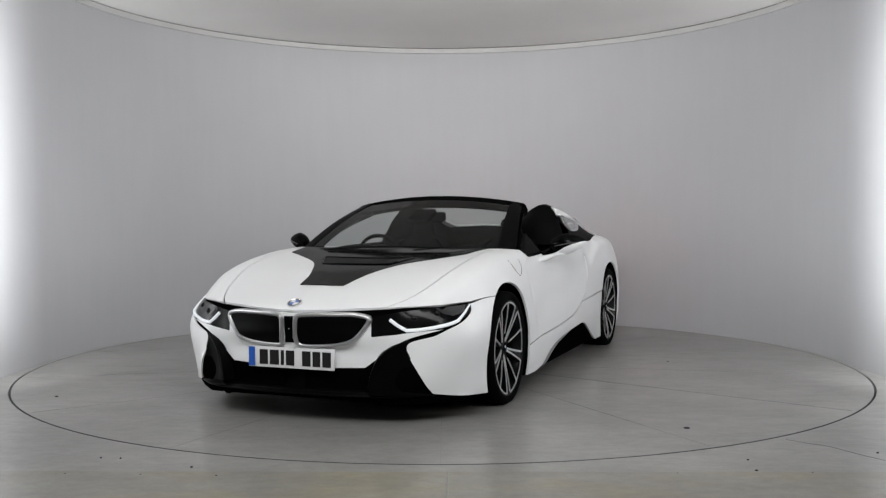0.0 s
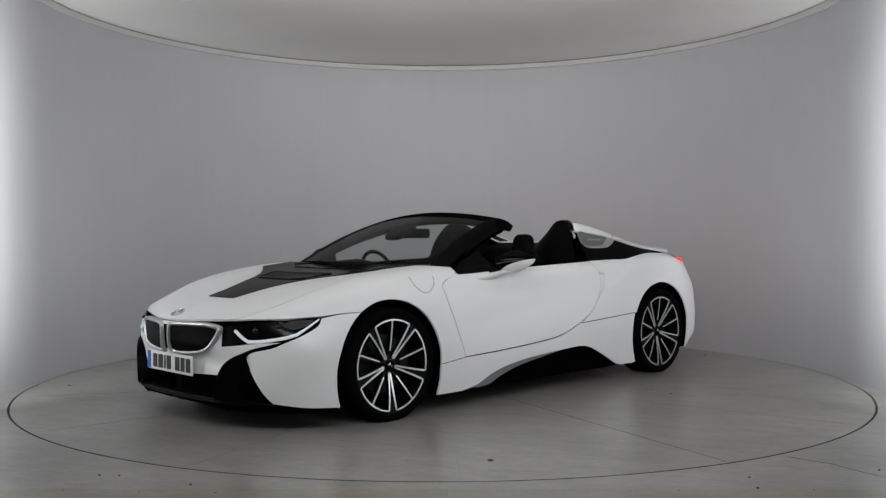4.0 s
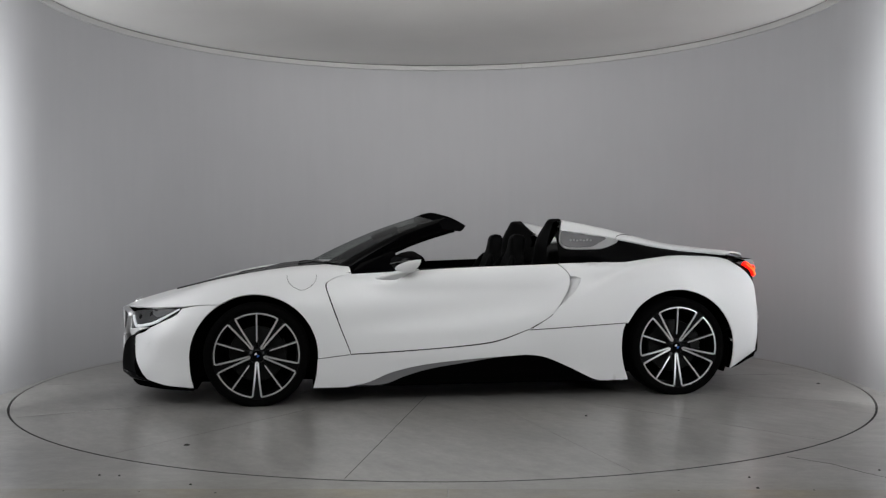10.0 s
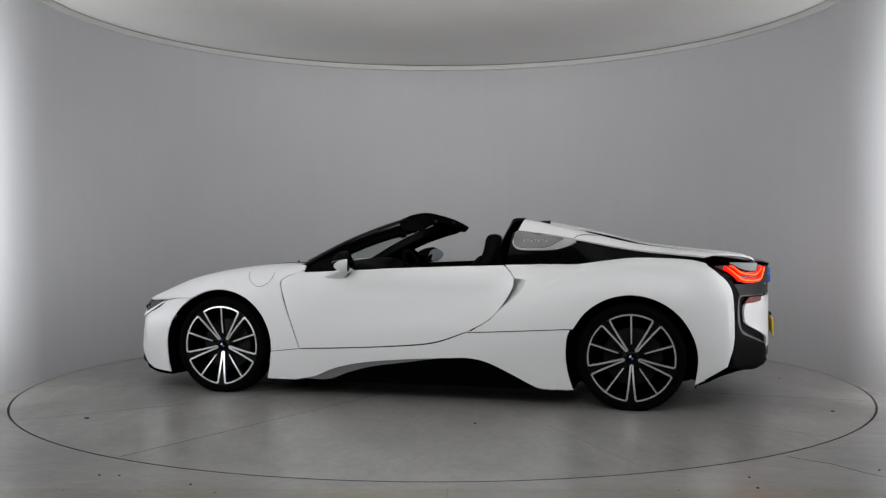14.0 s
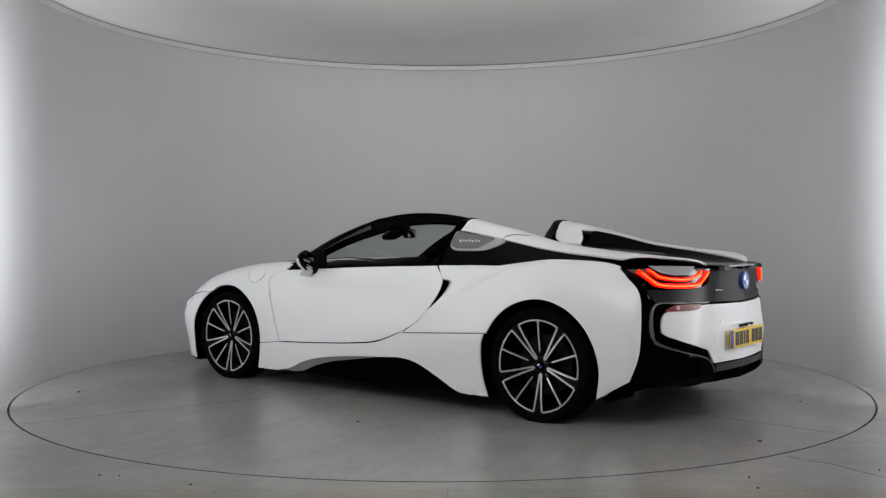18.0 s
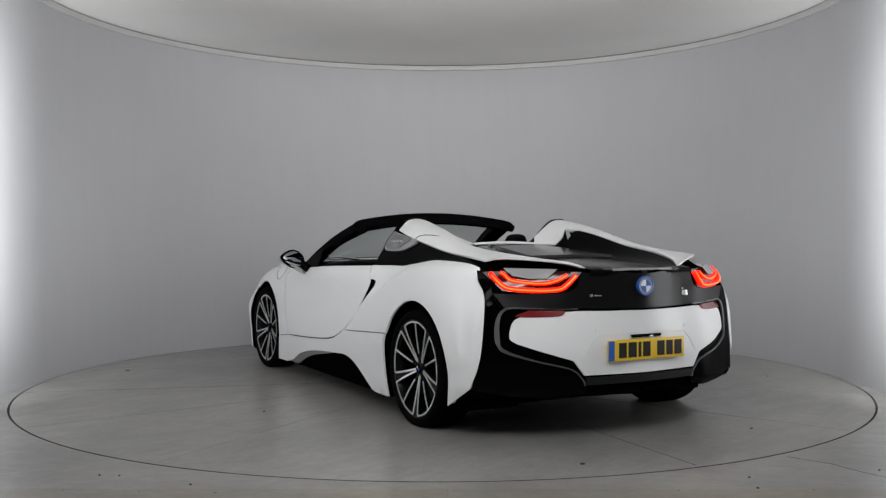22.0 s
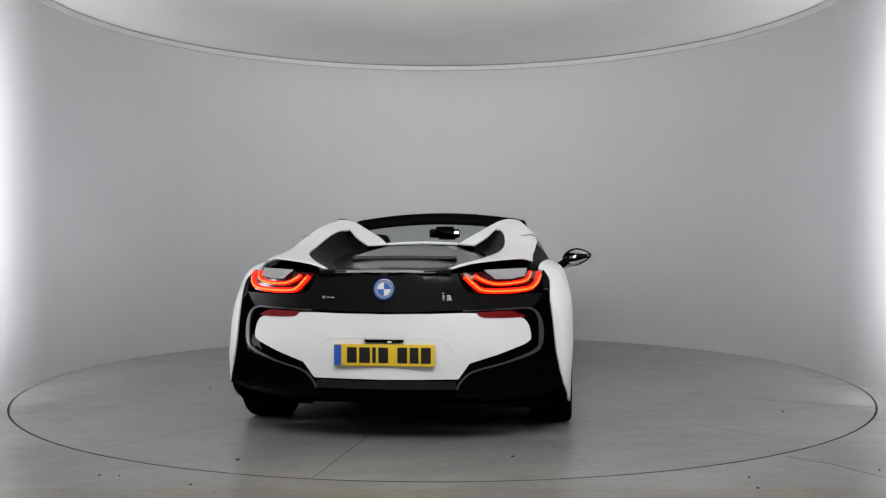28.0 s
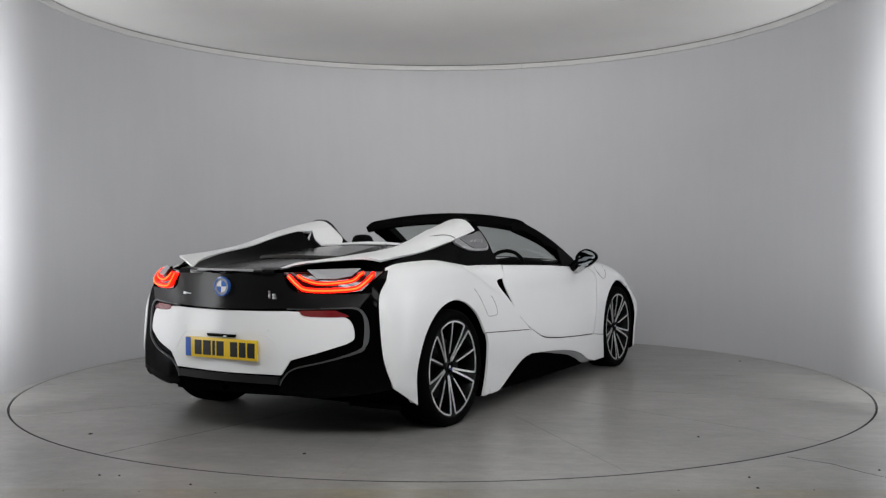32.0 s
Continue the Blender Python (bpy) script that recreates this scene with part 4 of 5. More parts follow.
# --- tail ---
panel("tail_panel", [[("r", -0.37, 0.885), ("r", 0, 0.888), ("r", 0.37, 0.885)], [("r", 0.43, 0.79), (-2.07, 0.63, 0.775), (-1.96, 0.77, 0.765)], [(-2.03, 0.745, 0.705)],
                     [(-2.12, 0.58, 0.70), ("r", 0.40, 0.70), ("r", 0.2, 0.694), ("r", 0, 0.692), ("r", -0.2, 0.694), ("r", -0.40, 0.70), (-2.12, -0.58, 0.70), (-2.03, -0.745, 0.705)],
                     [(-1.96, -0.77, 0.765)], [(-2.07, -0.63, 0.775), ("r", -0.43, 0.79)]], (-1, 0, 0), PIANO, 0.0, 0.02, both=False, label="gloss black panel between the tail lamps")
panel("rear_bumper", [[("r", -0.40, 0.686), ("r", -0.2, 0.682), ("r", 0, 0.680), ("r", 0.2, 0.682), ("r", 0.40, 0.686)], [(-2.11, 0.60, 0.672)], [(-2.055, 0.70, 0.64), (-2.045, 0.725, 0.55), (-2.06, 0.69, 0.515)],
                      [(-2.13, 0.56, 0.47), (-2.19, 0.43, 0.43)], [("r", 0.375, 0.35)], [("r", 0, 0.348), ("r", -0.375, 0.35)], [("r", -0.43, 0.43)], [(-2.13, -0.56, 0.47), (-2.06, -0.69, 0.515)],
                      [(-2.045, -0.725, 0.55), (-2.055, -0.70, 0.64), (-2.11, -0.60, 0.672)]], (-1, 0, 0), PAINT, 0.004, 0.02, both=False, step=0.03, label="white painted rear bumper")
panel("bumper_surround", [[(-2.2, 0.40, 0.695), (-2.09, 0.63, 0.70), (-2.025, 0.735, 0.695), (-2.01, 0.78, 0.64), (-2.015, 0.785, 0.54), (-2.035, 0.755, 0.483)], [(-2.11, 0.60, 0.435), (-2.185, 0.44, 0.385)], [(-2.215, 0.375, 0.31)],
                          [(-2.215, 0.36, 0.34)], [(-2.185, 0.43, 0.44), (-2.13, 0.56, 0.478), (-2.062, 0.69, 0.521), (-2.047, 0.726, 0.555), (-2.057, 0.70, 0.642), (-2.12, 0.58, 0.68)]],
      (-1, 0.35, 0), BLACK, -0.008, 0.015, step=0.025, label="black recess round the rear bumper")
SUR = [(-2.2, 0.40, 0.697), (-2.09, 0.63, 0.70), (-2.025, 0.735, 0.696), (-2.008, 0.78, 0.64), (-2.013, 0.787, 0.54), (-2.035, 0.757, 0.481), (-2.11, 0.60, 0.432), (-2.185, 0.445, 0.385), (-2.215, 0.385, 0.33), (-2.218, 0.37, 0.295)]
for s in (-1, 1):
    pts = spline([on_form(q, 0.003) for q in SUR], 5)
    wide = [0.007 + 0.020 * math.exp(-((i / (len(pts) - 1) - 0.43) / 0.15) ** 2) for i in range(len(pts))]
    # the reflection on the gloss black bevel is put in as grey
    bm = ribbon([Vector((p.x, (p.y - 0.3 * w) * s, p.z)) for p, w in zip(pts, wide)], wide, 0.012, (-0.85, 0.45 * s, 0))
    part("bumper_bevel_sheen", bm, TRIM_GREY, car, "bevel round the rear bumper, grey for the reflection on its gloss black, widest at the corner")
panel("side_blade", [[(-1.845, 0.80, 0.893), ("s", -1.914, 0.847), ("s", -1.978, 0.78), ("s", -2.006, 0.70), ("s", -2.013, 0.5), ("s", -2.006, 0.40), ("s", -1.974, 0.28)],
                     [(-2.05, 0.72, 0.262), (-2.15, 0.52, 0.258), (-2.215, 0.36, 0.258)], [(-2.22, 0.365, 0.29), (-2.188, 0.435, 0.378), (-2.11, 0.605, 0.426), (-2.035, 0.765, 0.473)],
                     [(-2.008, 0.795, 0.54), (-2.0, 0.79, 0.65), (-2.01, 0.755, 0.705)], [(-1.955, 0.775, 0.77)], [(-1.955, 0.765, 0.80), (-1.885, 0.80, 0.885)]], (-0.8, 0.6, 0), BLACK, 0.0, 0.02, step=0.025,
      label="gloss black blade between haunch and bumper")
panel("diffuser", [[("r", -0.37, 0.345), ("r", 0, 0.342), ("r", 0.37, 0.345)], [("r", 0.36, 0.252)], [("r", -0.36, 0.252)]], (-1, 0, 0), SATIN, -0.02, 0.03, both=False, label="black rear diffuser")
bm = ribbon([on_form(("r", y, 0.318), 0.004) for y in (-0.36, -0.2, 0, 0.2, 0.36)], 0.040, 0.03, (-1, 0, 0))
part("diffuser_lip", bm, DIFFUSER_GREY, car, "black lip over the diffuser")
TAIL = [[(-2.195, 0.375, 0.888), (-2.17, 0.455, 0.785)], [(-2.08, 0.61, 0.778), (-1.985, 0.735, 0.783)], [(-1.955, 0.765, 0.82), (-1.885, 0.795, 0.885)], [(-2.07, 0.60, 0.892)]]
tails = panel("tail_lamp", TAIL, (-0.8, 0.6, 0), RED_LENS, 0.001, 0.01, step=0.03, label="lit red U-shaped tail lamp")
for ob in tails:
    s = -1 if sum(v.co.y for v in ob.data.vertices) < 0 else 1

    def put(q, lift):
        p = on_form(q, lift)
        return Vector((p.x, p.y * s, p.z))

    outer = [put(q, 0.007) for q in ((-2.185, 0.405, 0.870), (-2.172, 0.445, 0.83), (-2.15, 0.49, 0.80), (-2.09, 0.60, 0.795), (-2.01, 0.70, 0.798), (-1.985, 0.74, 0.815), (-1.955, 0.755, 0.838), (-1.938, 0.765, 0.862))]
    inner = [put(q, 0.007) for q in ((-2.165, 0.45, 0.872), (-2.15, 0.485, 0.85), (-2.12, 0.545, 0.832), (-2.07, 0.62, 0.83), (-2.015, 0.69, 0.835), (-1.99, 0.712, 0.850), (-1.975, 0.725, 0.868))]
    part("light_bar", tube(spline(outer, 5), 0.0125, 8), LAMP_RED, ob, "glowing red outer light bar")
    part("light_bar", tube(spline(inner, 5), 0.0095, 8), LAMP_RED, ob, "glowing red inner light bar")
    mid = [put(q, 0.019) for q in ((-2.14, 0.49, 0.884), (-2.12, 0.545, 0.852), (-2.07, 0.62, 0.847), (-2.02, 0.685, 0.852), (-1.97, 0.71, 0.884))]
    fb = bmesh.new()
    fb.faces.new([fb.verts.new(p) for p in mid])
    bmesh.ops.triangulate(fb, faces=fb.faces[:])
    part("lamp_inner", fb, LAMP_GREY, ob, "pale grey inner face of the lamp", smooth=False)
    part("light_core", tube(spline([p + Vector((-0.009, 0.006 * s, 0)) for p in outer], 5), 0.0048, 6), LAMP_RED_CORE, ob, "bright orange core of the light bar")
    part("light_core", tube(spline([p + Vector((-0.007, 0.005 * s, 0)) for p in inner], 5), 0.0040, 6), LAMP_RED_CORE, ob, "bright orange core of the light bar")
panel("reflector", [[(-2.165, 0.455, 0.687), (-2.075, 0.63, 0.688)], [(-2.05, 0.69, 0.655), (-2.15, 0.50, 0.657)]], (-1, 0.3, 0), RED_GLASS, 0.008, 0.006, step=0.03, label="red rear reflector")
roundel(Vector((-2.262, 0, 0.81)), (-1, 0, 0.05), 0.052, car, BADGE_GREY, BADGE_BLUE)
plate(-2.272, -1, 0.475, YELLOWPL, car)
# recess over the plate, and its lamps
bm = ribbon([on_form(("r", y, z), 0.0065) for y, z in ((-0.39, 0.44), (-0.335, 0.52), (-0.29, 0.555), (-0.15, 0.562), (0, 0.563), (0.15, 0.562), (0.29, 0.555), (0.335, 0.52), (0.39, 0.44))],
            [0.003, 0.006, 0.008, 0.009, 0.009, 0.009, 0.008, 0.006, 0.003], 0.012, (-1, 0, 0))
part("plate_brow", bm, PAINT, car, "shallow white brow over the number plate")
bm = box(0, 0, 0, 0.014, 0.20, 0.016, 0.004)
for v in bm.verts:
    v.co.y *= 1.0 + 6.0 * v.co.z
bmesh.ops.translate(bm, vec=(-2.268, 0, 0.546), verts=bm.verts[:])
part("boot_release", bm, SATIN, car, "black boot release recess over the plate")
part("plate_lamp", box(-2.2745, -0.03, 0.543, 0.006, 0.022, 0.006, 0.0015), LAMP_WHITE, car, "small number plate lamp")
for y in (-0.30, 0.30):
    part("parking_sensor", box(on_form(("r", y, 0.585), 0.005).x, y, 0.585, 0.004, 0.016, 0.016, 0.0018), PAINT, car, "small round parking sensor")
# model lettering as plain shapes
for y, z, w, h in ((-0.300, 0.765, 0.011, 0.026), (-0.298, 0.787, 0.010, 0.008), (-0.326, 0.770, 0.022, 0.014), (-0.328, 0.755, 0.026, 0.014), (0.325, 0.765, 0.017, 0.014), (0.300, 0.765, 0.018, 0.007), (0.277, 0.764, 0.020, 0.005)):
    part("model_badge", box(on_form(("r", y, z), 0.003).x, y, z, 0.006, w, h, 0.002), FRAME, car, "small silver model badge, plain shape")

# --- flying buttresses, deck and black side band ---
RAIL = [
    [(-0.648, 0.685, 1.118), (-0.671, 0.635, 1.178), (-0.676, 0.57, 1.193), (-0.682, 0.505, 1.182), (-0.698, 0.44, 1.153)],
    [(-0.85, 0.736, 1.092), (-0.85, 0.672, 1.147), (-0.85, 0.61, 1.157), (-0.858, 0.54, 1.147), (-0.866, 0.480, 1.128)],
    [(-0.99, 0.75, 1.068), (-0.99, 0.70, 1.108), (-0.99, 0.645, 1.127), (-0.985, 0.58, 1.127), (-0.985, 0.522, 1.118)],
    [(-1.15, 0.752, 1.038), (-1.15, 0.715, 1.066), (-1.15, 0.665, 1.084), (-1.15, 0.605, 1.088), (-1.15, 0.552, 1.083)],
    [(-1.38, 0.745, 0.995), (-1.38, 0.71, 1.017), (-1.385, 0.66, 1.029), (-1.39, 0.61, 1.031), (-1.39, 0.566, 1.024)],
    [(-1.60, 0.74, 0.972), (-1.62, 0.70, 0.988), (-1.65, 0.645, 0.994), (-1.68, 0.585, 0.993), (-1.69, 0.54, 0.984)],
    [(-1.75, 0.742, 0.958), (-1.80, 0.69, 0.974), (-1.88, 0.60, 0.973), (-1.95, 0.49, 0.961), (-1.97, 0.435, 0.948)],
    [(-1.83, 0.745, 0.950), (-1.91, 0.68, 0.966), (-2.03, 0.53, 0.957), (-2.12, 0.40, 0.940), (-2.155, 0.318, 0.912)],
]
loft(RAIL, PAINT, "buttress", car, True, 0.012, 5, "white flying buttress behind the seat, running to the tail")
for s in (-1, 1):
    pts = [(-1.025, 0.7535, 1.062), (-1.045, 0.738, 1.080), (-1.10, 0.708, 1.087), (-1.17, 0.66, 1.0785), (-1.21, 0.615, 1.066)]
    part("buttress_joint", tube(spline([(x, y * s, z) for x, y, z in pts], 5), 0.0022, 5), SEAM, car, "fine joint across the buttress")
loft([[(-0.60, 0.836, 0.895), (-0.602, 0.795, 0.97), (-0.61, 0.70, 1.105)], [(-0.85, 0.833, 0.897), (-0.85, 0.80, 0.96), (-0.85, 0.72, 1.088)], [(-1.06, 0.832, 0.898), (-1.06, 0.80, 0.95), (-1.06, 0.735, 1.05)],
      [(-1.25, 0.822, 0.918), (-1.25, 0.79, 0.955), (-1.25, 0.735, 1.015)], [(-1.5, 0.812, 0.932), (-1.5, 0.77, 0.950), (-1.5, 0.725, 0.977)], [(-1.72, 0.785, 0.920), (-1.72, 0.75, 0.93), (-1.72, 0.70, 0.952)],
      [(-1.86, 0.765, 0.892), (-1.87, 0.72, 0.905), (-1.88, 0.66, 0.935)]], BLACK, "side_band", car, True, 0.0, 5, "gloss black band under the buttress")
DECK, WALLS = [], []
for x, zc, yi, zi, yo, zo in ((-0.885, 1.020, 0.215, 1.014, 0.245, 1.022), (-0.945, 1.013, 0.34, 0.985, 0.500, 1.112), (-0.99, 1.010, 0.40, 0.972, 0.523, 1.111), (-1.15, 0.996, 0.44, 0.965, 0.553, 1.076), (-1.40, 0.972, 0.44, 0.942, 0.566, 1.015),
                              (-1.70, 0.942, 0.40, 0.925, 0.538, 0.974), (-2.0, 0.917, 0.31, 0.912, 0.43, 0.932), (-2.17, 0.910, 0.27, 0.908, 0.36, 0.910), (-2.222, 0.908, 0.26, 0.906, 0.345, 0.905), (-2.238, 0.899, 0.26, 0.897, 0.345, 0.896), (-2.238, 0.882, 0.26, 0.880, 0.345, 0.878)):
    DECK.append([(x, yi, zi), (x, 0.2, zc - 0.004), (x, 0, zc), (x, -0.2, zc - 0.004), (x, -yi, zi)])
    if x < -0.9:
        WALLS.append([(x, yo, zo), (x, 0.45 * yo + 0.55 * yi, 0.3 * zo + 0.7 * zi), (x, yi, zi)])
loft(DECK, DECK_BLACK, "engine_cover", car, False, 0.0, 5, "gloss black engine cover between the buttresses")
loft([[(-0.699, 0.441, 1.152), (-0.752, 0.31, 1.077), (-0.853, 0.235, 1.028)], [(-0.865, 0.479, 1.127), (-0.915, 0.418, 1.070), (-0.940, 0.345, 1.024)]], PAINT, "buttress_lip", car, True, 0.010, 6, "white inner edge of the buttress running down to the cover")
loft([[(-0.866, 0.481, 1.119), (-0.913, 0.421, 1.060), (-0.936, 0.347, 1.014)], [(-0.955, 0.46, 0.985), (-0.95, 0.40, 0.978), (-0.95, 0.345, 0.978)]], SATIN, "opening_front", car, True, 0.0, 5, "black front wall of the buttress opening")
loft(WALLS, SATIN, "opening_wall", car, True, 0.0, 5, "black inner wall of the buttress opening")


def deck_z(x):
    return float(np.interp(-x, [0.865, 0.93, 0.99, 1.15, 1.40, 1.70, 2.0], [1.022, 1.014, 1.010, 0.996, 0.972, 0.942, 0.917]))


def deck_plate(name, mat, stations, rise, label):
    """A raised plate on the engine cover over (x, half width) stations, its rim chamfered."""
    bm = bmesh.new()
    rows = []
    for i, (x, w) in enumerate(stations):
        end = i in (0, len(stations) - 1)
        z = deck_z(x) - 0.002
        h = 0.0 if end else rise
        rows.append([bm.verts.new((x, y, z + dz)) for y, dz in ((-w, -0.004), (-w + 0.012, h), (-w * 0.5, h + 0.002), (0, h + 0.004), (w * 0.5, h + 0.002), (w - 0.012, h), (w, -0.004))])
    for p, q in zip(rows[:-1], rows[1:]):
        for k in range(6):
            bm.faces.new((p[k], p[k + 1], q[k + 1], q[k]))
    bmesh.ops.recalc_face_normals(bm, faces=bm.faces[:])
    return part(name, soften(bm, 25), mat, car, label)


deck_plate("engine_cover_panel", DECK_BLACK, [(-1.03, 0.20), (-1.04, 0.20), (-1.20, 0.235), (-1.40, 0.275), (-1.60, 0.31), (-1.615, 0.31)], 0.014, "raised black panel on the engine cover")
deck_plate("vent_cover", DECK_BLACK, [(-0.90, 0.175), (-0.908, 0.175), (-0.965, 0.185), (-0.972, 0.185)], 0.012, "black cover ahead of the vent slot")
for x, w in ((-0.985, 0.36), (-1.008, 0.37)):
    part("vent_slat", ribbon([(x, -w / 2, deck_z(x) + 0.002), (x - 0.004, 0, deck_z(x) + 0.005), (x, w / 2, deck_z(x) + 0.002)], 0.008, 0.008, (0, 0, 1)), TRIM_GREY, car, "slim grey slat in the vent slot")
part("bulkhead_trim", tube(spline([(-0.853, -0.235, 1.027), (-0.858, 0, 1.036), (-0.853, 0.235, 1.027)], 6), 0.009, 8), PAINT, car, "white edge strip between the buttresses")
part("high_brake_lamp", box(-2.236, 0, 0.8985, 0.016, 0.40, 0.012, 0.003), LAMP_GREY, car, "grey high brake lamp strip, unlit")


def band_point(x, z, lift=0.006):
    y = float(np.interp(z, [0.90, 0.965, 1.105], [0.838, 0.800, 0.712]))
    return Vector((x, y + lift * 1.2, z + lift * 0.5))


def band_plate(name, pts, mat, lift, parent, label):
    loop = [band_point(x, z, lift) for x, z in pts]
    loop = spline(loop, 4, True)
    bm = bmesh.new()
    a = [bm.verts.new(p) for p in loop]
    b = [bm.verts.new(p - Vector((0, 0.012, 0.006))) for p in loop]
    k = len(loop)
    bm.faces.new(a)
    for i in range(k):
        bm.faces.new((a[i], b[i], b[(i + 1) % k], a[(i + 1) % k]))
    bmesh.ops.recalc_face_normals(bm, faces=bm.faces[:])
    soften(bm)
    r = []
    for s in (-1, 1):
        r.append(part(name, flipped(bm) if s < 0 else bm.copy(), mat, parent, label, smooth=False))
    bm.free()
    return r


band_plate("quarter_surround", [(-0.646, 1.110), (-0.626, 1.062), (-0.622, 1.03), (-0.645, 1.0), (-0.70, 0.986), (-0.87, 0.987), (-0.955, 1.002), (-1.04, 1.046), (-0.9, 1.075), (-0.75, 1.093)], SILVER, 0.004, car, "silver edged quarter panel surround")
band_plate("quarter_panel", [(-0.652, 1.108), (-0.632, 1.06), (-0.630, 1.03), (-0.655, 1.008), (-0.71, 0.999), (-0.84, 1.003), (-0.90, 1.028), (-0.955, 1.062), (-0.85, 1.079), (-0.75, 1.092)], GREYGLASS, 0.007, car, "grey quarter panel with fine lettering as bars")
for i in range(7):
    x = -0.70 - i * 0.024
    for s in (-1, 1):
        c = band_point(x, 1.043 + 0.004 * (i % 2), 0.009)
        part("lettering_bar", box(c.x, s * c.y, c.z, 0.014, 0.003, 0.011 if i else 0.018, 0, None), SILVER, car, smooth=False)

# --- windscreen and its frame ---
def screen(u, v, lift=0.0):
    low = Vector((1.06 - 0.245 * u * u, 0.785 * u, 0.897 - 0.012 * u * u))
    top = Vector((0.17 - 0.05 * u * u, 0.625 * u, 1.252 - 0.056 * u * u))
    p = low.lerp(top, v)
    b = 0.030 * math.sin(math.pi * v)
    return p + Vector((0.35, 0, 0.9)) * (b + lift)


bm = bmesh.new()
g = [[bm.verts.new(screen(-0.93 + 1.86 * i / 28, 0.02 + 0.92 * j / 18)) for j in range(19)] for i in range(29)]
for i in range(28):
    for j in range(18):
        bm.faces.new((g[i][j], g[i + 1][j], g[i + 1][j + 1], g[i][j + 1]))
bmesh.ops.recalc_face_normals(bm, faces=bm.faces[:])
ws = part("windscreen", bm, SCREEN, car, "raked tinted windscreen glass")
ws.visible_shadow = False
for s in (-1, 1):
    bm = bmesh.new()
    rows = []
    for j in range(17):
        v = -0.02 + 1.0 * j / 16
        a, b, c = screen(0.87 * s, v, 0.004), screen(0.95 * s, v, 0.010), screen(1.0 * s, v, 0.0)
        k = 0.6 + 0.4 * v
        rows.append([bm.verts.new(q) for q in (a, b, c, c + Vector((-0.03, 0.004 * s, -0.05 * k)), c + Vector((-0.06, -0.03 * s, -0.085 * k)), a + Vector((-0.03, -0.01 * s, -0.05)))])
    for p, q in zip(rows[:-1], rows[1:]):
        for j in range(6):
            bm.faces.new((p[j], p[(j + 1) % 6], q[(j + 1) % 6], q[j]))
    bm.faces.new(rows[0])
    bm.faces.new(rows[-1][::-1])
    bmesh.ops.recalc_face_normals(bm, faces=bm.faces[:])
    part("pillar", soften(bm, 50), BLACK, car, "gloss black windscreen pillar")
bm = bmesh.new()
rows = []
for i in range(33):
    u = -1.01 + 2.02 * i / 32
    t = screen(u, 1.0)
    e = 1 - 0.25 * abs(u) ** 3
    rows.append([bm.verts.new(q) for q in (screen(u, 0.90, 0.003), screen(u, 0.95, 0.007), t + Vector((0, 0, 0.003)), t + Vector((-0.06, 0, -0.012)), t + Vector((-0.115, 0, -0.045)), t + Vector((-0.125 * e, 0, -0.075)),
                                           t + Vector((-0.075, 0, -0.085)), screen(u, 0.90) + Vector((-0.02, 0, -0.045)))])
for p, q in zip(rows[:-1], rows[1:]):
    for j in range(8):
        bm.faces.new((p[j], p[(j + 1) % 8], q[(j + 1) % 8], q[j]))
bm.faces.new(rows[0])
bm.faces.new(rows[-1][::-1])
bmesh.ops.recalc_face_normals(bm, faces=bm.faces[:])
part("header", soften(bm, 45), SOFT_BLACK, car, "black windscreen header rail")
for s in (-1, 1):
    c = screen(0.42 * s, 1.0) + Vector((-0.118, 0, -0.055))
    part("roof_latch", box(c.x, c.y, c.z, 0.008, 0.10, 0.02, 0.003), PLASTIC, car, "small latch plate on the header")
# black quarter triangle ahead of the door mirror, and the belt seal
for s in (-1, 1):
    bm = bmesh.new()
    tri = [(0.80, 0.842, 0.845), (0.42, 0.850, 0.848), (0.52, 0.765, 0.985), (0.74, 0.80, 0.90)]
    a = [bm.verts.new((x, y * s, z)) for x, y, z in tri]
    b = [bm.verts.new((x, (y - 0.012) * s, z)) for x, y, z in tri]
    bm.faces.new(a)
    bm.faces.new(b[::-1])
    for i in range(4):
        bm.faces.new((a[i], b[i], b[(i + 1) % 4], a[(i + 1) % 4]))
    bmesh.ops.recalc_face_normals(bm, faces=bm.faces[:])
    part("mirror_triangle", bm, BLACK, car, "black corner panel behind the pillar", smooth=False)
    pts = [on_form(("s", x, z), -0.012) for x, z in ((0.83, 0.845), (0.44, 0.858), (0.1, 0.874), (-0.3, 0.888), (-0.61, 0.897))]
    bm = ribbon([Vector((p.x, (p.y - 0.03) * s, p.z + 0.008)) for p in spline(pts, 5)], 0.075, 0.05, (0, 0, 1))
    part("belt_seal", bm, BLACK, car, "black seal along the door's top edge")

